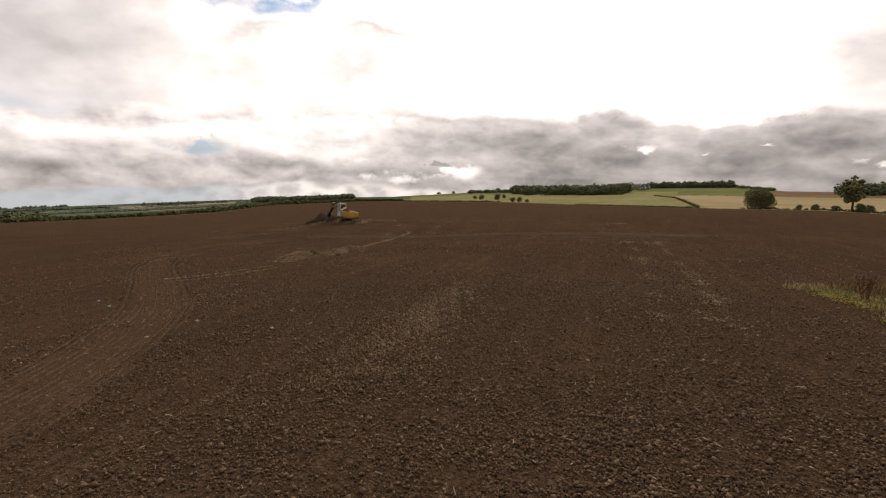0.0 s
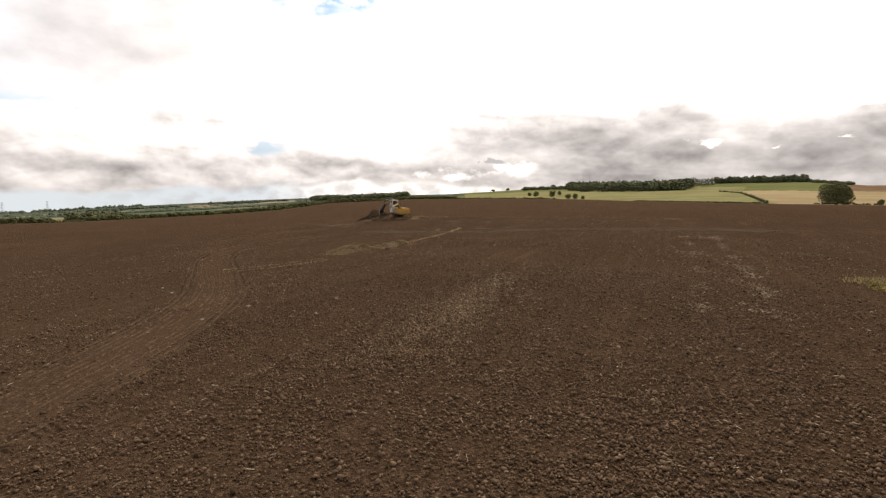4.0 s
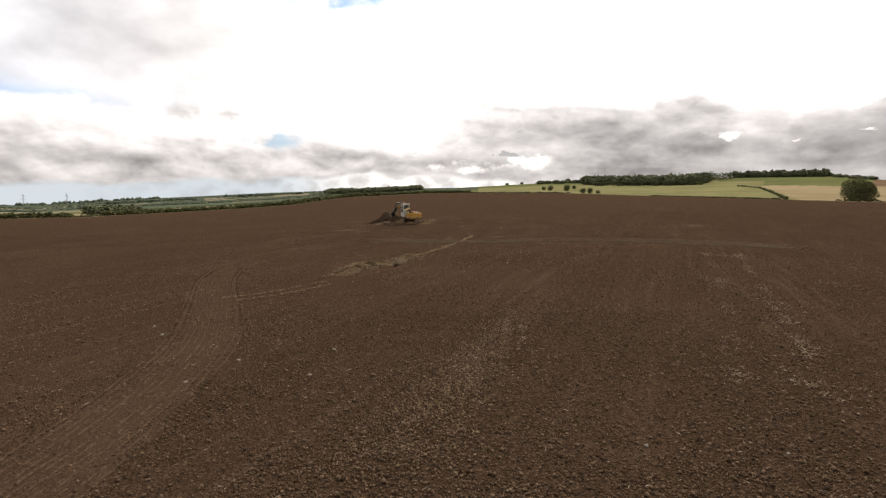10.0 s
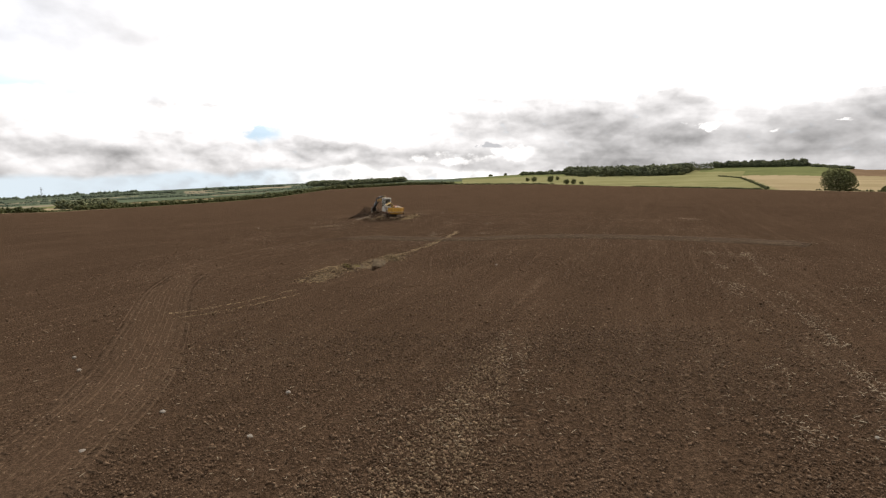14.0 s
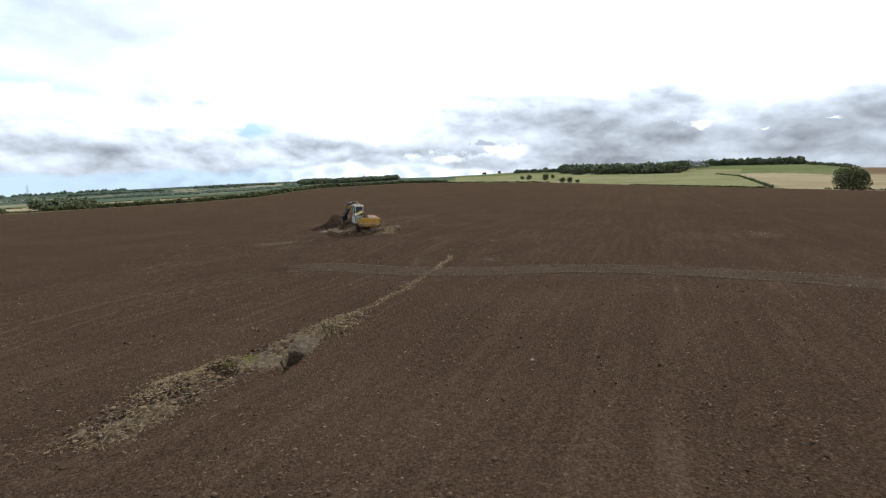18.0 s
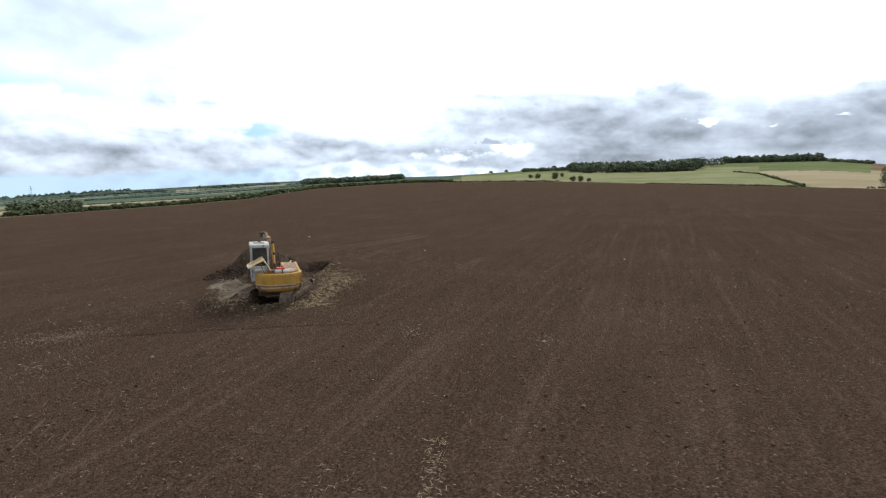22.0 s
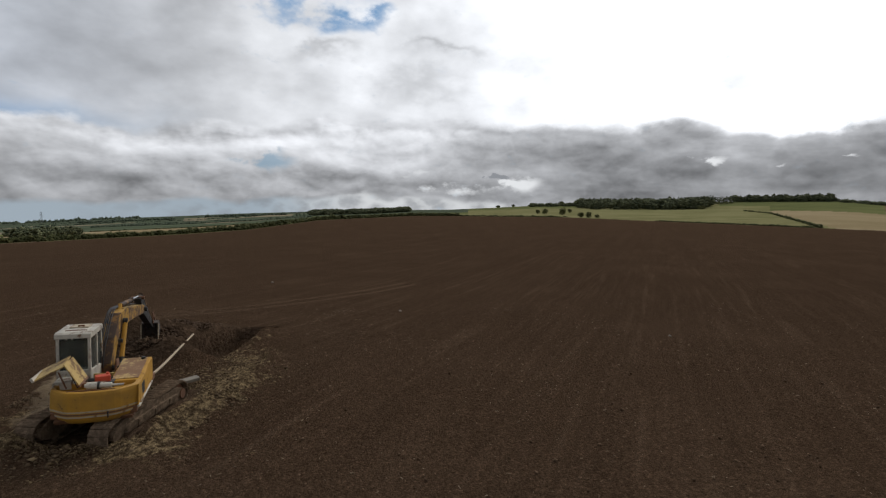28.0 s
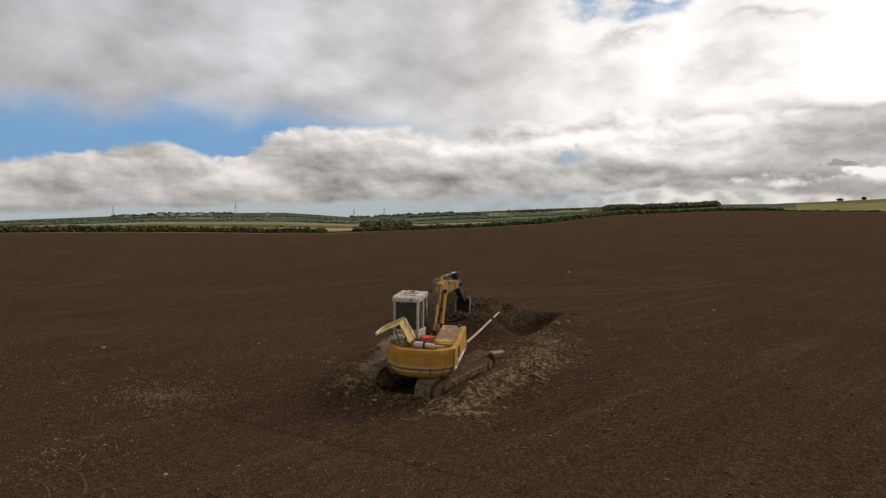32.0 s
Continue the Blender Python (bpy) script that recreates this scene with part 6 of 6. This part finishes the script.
    part("filler_cap", rod((0.78, 0.1, 1.69), (0.78, 0.1, 1.76), 0.06, 14), GREASE, tank)
    part("side_panel", slab([(-2.0, 1.02), (-0.55, 1.02), (-0.45, 1.58), (-1.92, 1.56)], 0.03, 0.965, 0.008), YELLOW, root, "dented yellow side door")
    part("side_rail", rod((0.98, -2.0, 1.02), (0.98, 0.1, 1.02), 0.03), WHITE, root, "scraped pale lower rail")
    part("grille", box((0.02, 0.4, 0.3), (0.985, -1.35, 1.30)), GREASE, root)

    # cab
    cx, w, f0, f1, base, roof = -0.74, 0.80, -0.72, 0.68, 1.02, 2.66
    cab = part("cab_base", slab([(f0, base), (f1, base), (f1, 1.55), (f0, 1.72)], w, cx, 0.03), WHITE, root, "white painted cab, rust streaked")
    for x in (cx - w / 2 + 0.04, cx + w / 2 - 0.04):
        for f, lean in ((f0 + 0.04, 0.0), (f1 - 0.04, -0.16), (0.02, 0.0)):
            part("pillar", slab([(f - 0.035, 1.5), (f + 0.035, 1.5), (f + 0.035 + lean, roof), (f - 0.035 + lean, roof)], 0.07, x, 0.008), WHITE, cab)
    top = part("cab_roof", slab([(f0 - 0.03, roof - 0.09), (f1 - 0.12, roof - 0.09), (f1 - 0.14, roof + 0.03), (f1 - 0.24, roof + 0.07), (f0 + 0.08, roof + 0.07), (f0 - 0.02, roof + 0.03)], w + 0.05, cx, 0.02), WHITE, cab, "dirty white cab roof")
    part("roof_hatch", box((0.46, 0.44, 0.03), (cx, 0.10, roof + 0.085), None, 0.01), CREAM, top, "rusty roof hatch")
    part("hatch_handle", box((0.16, 0.06, 0.04), (cx + 0.03, -0.02, roof + 0.115), None, 0.01), RUST, top)
    part("roof_rib", box((0.5, 0.05, 0.015), (cx, -0.42, roof + 0.075)), RUST, top)
    for name, size, at in (("rear_window", (w - 0.16, 0.012, 0.82), (cx, f0 + 0.03, 2.12)), ("windscreen", (w - 0.16, 0.012, 0.98), (cx, f1 - 0.14, 2.08)),
                           ("side_window", (0.012, 0.62, 0.86), (cx + w / 2 - 0.04, -0.34, 2.1)), ("side_window", (0.012, 0.56, 0.92), (cx + w / 2 - 0.04, 0.32, 2.08)),
                           ("side_window", (0.012, 0.62, 0.86), (cx - w / 2 + 0.04, -0.34, 2.1)), ("side_window", (0.012, 0.56, 0.92), (cx - w / 2 + 0.04, 0.32, 2.08))):
        pane = part(name, box(size, at), GLASS, cab, "dusty grey glass")
        pane.visible_shadow = False
    part("driver_seat", merge(box((0.46, 0.46, 0.14), (cx, 0.0, 1.62), None, 0.04), box((0.46, 0.12, 0.60), (cx, -0.24, 1.95), Matrix.Rotation(0.12, 4, "X"), 0.04)), GREASE, cab, "torn black seat")
    part("console", box((0.2, 0.3, 0.3), (cx, 0.45, 1.7), None, 0.03), GREASE, cab)
    part("grab_rail", merge(rod((cx - w / 2 - 0.04, 0.62, 1.2), (cx - w / 2 - 0.04, 0.62, 1.9), 0.016)), RUST, cab)

    # boom, arm, bucket
    bx = -0.25
    part("boom_bracket", merge(slab([(0.2, 0.98), (0.95, 0.98), (0.72, 1.62), (0.42, 1.62)], 0.05, bx - 0.27), slab([(0.2, 0.98), (0.95, 0.98), (0.72, 1.62), (0.42, 1.62)], 0.05, bx + 0.27)), RUST, root)
    boom = part("boom", slab([(0.42, 1.30), (0.62, 1.22), (1.35, 1.92), (2.05, 2.30), (4.20, 2.16), (6.10, 1.98), (6.26, 2.08), (6.18, 2.28), (4.20, 2.56), (2.45, 2.78), (1.85, 2.74), (1.00, 2.16), (0.40, 1.50)], 0.31, bx, 0.02), BOOMSIDE, root, "bent yellow box boom with rust streaks")
    part("back_plate", slab([(0.42, 1.525), (0.99, 2.165), (1.83, 2.745), (1.82, 2.76), (0.98, 2.18), (0.41, 1.54)], 0.28, bx, 0.0), BOOMPAINT, boom, "grimy rust-brown back plate")
    part("top_plate", slab([(2.48, 2.785), (4.20, 2.568), (6.08, 2.31), (6.08, 2.322), (4.20, 2.582), (2.48, 2.80)], 0.25, bx, 0.0), FADED, boom, "pale worn yellow top plate")
    part("weld_seam", slab([(1.84, 2.75), (2.05, 2.315), (2.09, 2.315), (1.88, 2.755)], 0.322, bx, 0.0), RUST, boom)
    part("boom_pin", rod((bx - 0.34, 0.52, 1.38), (bx + 0.34, 0.52, 1.38), 0.07), GREASE, boom)
    part("tip_pin", rod((bx - 0.26, 6.14, 2.12), (bx + 0.26, 6.14, 2.12), 0.08), GREASE, boom)
    part("rib_plate", slab([(2.40, 2.76), (2.72, 2.74), (2.74, 2.92), (2.60, 2.94)], 0.10, bx, 0.008), YELLOW, boom)
    for sx in (-0.25, 0.25):
        cyl = part("lift_cylinder", rod((bx + sx, 1.28, 1.42), (bx + sx, 1.98, 2.44), 0.070, 14), YELLOW, root, "scuffed yellow lift cylinder")
        part("rod", rod((bx + sx, 0.98, 0.98), (bx + sx, 1.28, 1.42), 0.045, 12), CHROME, cyl, "bright bare piston rod")
        part("gland", rod((bx + sx, 1.24, 1.36), (bx + sx, 1.32, 1.48), 0.085, 14), GREASE, cyl)
        part("eye", rod((bx + sx - 0.06, 2.0, 2.47), (bx + sx + 0.06, 2.0, 2.47), 0.10, 14), GREASE, cyl)
    dig = part("arm_cylinder", rod((bx, 2.66, 2.87), (bx, 4.40, 2.76), 0.075, 14), BOOMPAINT, root, "grimy arm cylinder on top of the boom")
    part("rod", rod((bx, 4.40, 2.76), (bx, 5.80, 2.66), 0.045, 12), CHROME, dig)
    part("collar", rod((bx, 4.32, 2.765), (bx, 4.44, 2.757), 0.10, 14), GREASE, dig)
    stick = part("dipper_arm", slab([(5.66, 2.60), (5.84, 2.70), (6.30, 2.48), (7.30, 1.86), (8.56, 1.12), (8.62, 0.98), (8.50, 0.90), (7.20, 1.48), (6.10, 2.00), (5.84, 2.28)], 0.24, bx, 0.015), GREASE, root, "dark greasy dipper arm")
    part("arm_pin", rod((bx - 0.22, 5.80, 2.62), (bx + 0.22, 5.80, 2.62), 0.065), RUST, stick)
    part("front_plate", slab([(5.86, 2.705), (6.31, 2.49), (7.31, 1.87), (8.54, 1.14), (8.55, 1.155), (7.32, 1.885), (6.32, 2.505), (5.87, 2.72)], 0.12, bx + 0.04, 0.0), CREAM, stick, "pale scraped front plate")
    crowd = part("bucket_cylinder", rod((bx, 6.36, 2.66), (bx, 7.40, 2.06), 0.07, 14), BOOMPAINT, root)
    part("rod", rod((bx, 7.40, 2.06), (bx, 8.28, 1.56), 0.038, 12), CHROME, crowd)
    for sx in (-0.15, 0.15):
        part("bucket_link", slab([(8.22, 1.60), (8.34, 1.62), (8.86, 1.18), (8.78, 1.10)], 0.05, bx + sx), RUST, root)
        part("rocker", slab([(8.20, 1.12), (8.30, 1.14), (8.34, 1.60), (8.24, 1.60)], 0.04, bx + sx), RUST, root)
    shell = [(8.42, 1.12), (8.78, 1.16), (9.02, 0.98), (9.06, 0.70), (8.88, 0.48), (8.40, 0.40)]
    inner = [(8.40, 0.44), (8.84, 0.52), (9.00, 0.71), (8.97, 0.95), (8.76, 1.10), (8.42, 1.07)]
    bucket = part("bucket", merge(slab(shell + inner, 0.62, bx, 0.004), slab(shell, 0.03, bx - 0.30, 0.004), slab(shell, 0.03, bx + 0.30, 0.004)), BUCKETSTEEL, root, "dark worn digging bucket")
    for sx in (-0.325, 0.325):
        part("side_cutter", slab([(8.34, 0.42), (8.46, 0.42), (8.48, 1.06), (8.38, 1.08)], 0.035, bx + sx, 0.004), CREAM, bucket, "bright worn bucket edge")
    for sx in (-0.14, 0.14):
        part("ear", slab([(8.42, 0.90), (8.60, 0.88), (8.88, 1.10), (8.80, 1.22), (8.50, 1.20)], 0.04, bx + sx, 0.004), BUCKETSTEEL, bucket)
    for k in range(4):
        part("tooth", slab([(8.42, 0.385), (8.42, 0.45), (8.24, 0.43), (8.20, 0.40)], 0.08, bx - 0.24 + k * 0.16, 0.004), CHROME, bucket)
    for k, off in enumerate((-0.19, -0.15, -0.10, -0.04)):
        part("hose", hose([(bx + off, 0.35, 1.45), (bx + off * 1.2, 0.50, 1.80), (bx + off, 0.98, 2.27), (bx + off, 1.76, 2.80), (bx + off * 0.8, 2.5, 2.86), (bx + off, 4.2, 2.63), (bx + off, 5.6, 2.44)], 0.017), GREASE, root, "black hydraulic hose")
    part("boom_lamp", merge(box((0.12, 0.08, 0.12), (bx + 0.25, 1.2, 2.02), None, 0.02)), GREASE, root)
    return root


excavator()


def lying_pole():
    a, b = Vector((-0.86, 2.75, 0.86)), Vector((-2.94, 10.1, 0.52))
    bm = bmesh.new()
    n = 14
    rings = []
    turn = (b - a).to_track_quat("Z", "Y").to_matrix()
    for k in range(n):
        t = k / (n - 1)
        p = a.lerp(b, t) + Vector((0.015 * math.sin(7 * t), 0, -0.05 * math.sin(3.14 * t)))
        r = 0.046 - 0.008 * t
        rings.append([bm.verts.new(p + turn @ Vector((r * math.cos(j * 0.7854), r * math.sin(j * 0.7854), 0))) for j in range(8)])
    for p, q in zip(rings, rings[1:]):
        for j in range(8):
            bm.faces.new((p[j], p[(j + 1) % 8], q[(j + 1) % 8], q[j]))
    bm.faces.new(rings[0]), bm.faces.new(rings[-1])
    return tagged(part("timber_pole", bm, TIMBER, None), "long pale timber pole leaning from the track onto the spoil", "pole")


lying_pole()
bm = box((0.34, 0.75, 0.10), (0, 0, 0), None, 0.01)
bmesh.ops.transform(bm, matrix=pose(-0.52, 4.55, float(height_at(-0.52, 4.55)) + 0.22, 6, 0, -48), verts=bm.verts)
tagged(part("timber_board", bm, GREYBOARD, None), "grey weathered board jammed under the track front", "board")
bm = bmesh.new()
bmesh.ops.create_cone(bm, cap_ends=False, segments=20, radius1=0.16, radius2=0.16, depth=0.8)
solid = bmesh.ops.extrude_face_region(bm, geom=bm.faces[:])
for v in [g for g in solid["geom"] if isinstance(g, bmesh.types.BMVert)]:
    v.co.x *= 0.86
    v.co.y *= 0.86
bmesh.ops.transform(bm, matrix=pose(-1.45, 9.4, float(height_at(-1.45, 9.4)) + 0.12, 70, 0, 60), verts=bm.verts)
tagged(part("drain_pipe", bm, GREASE, None), "short end of black drain pipe in the hole", "pipe")
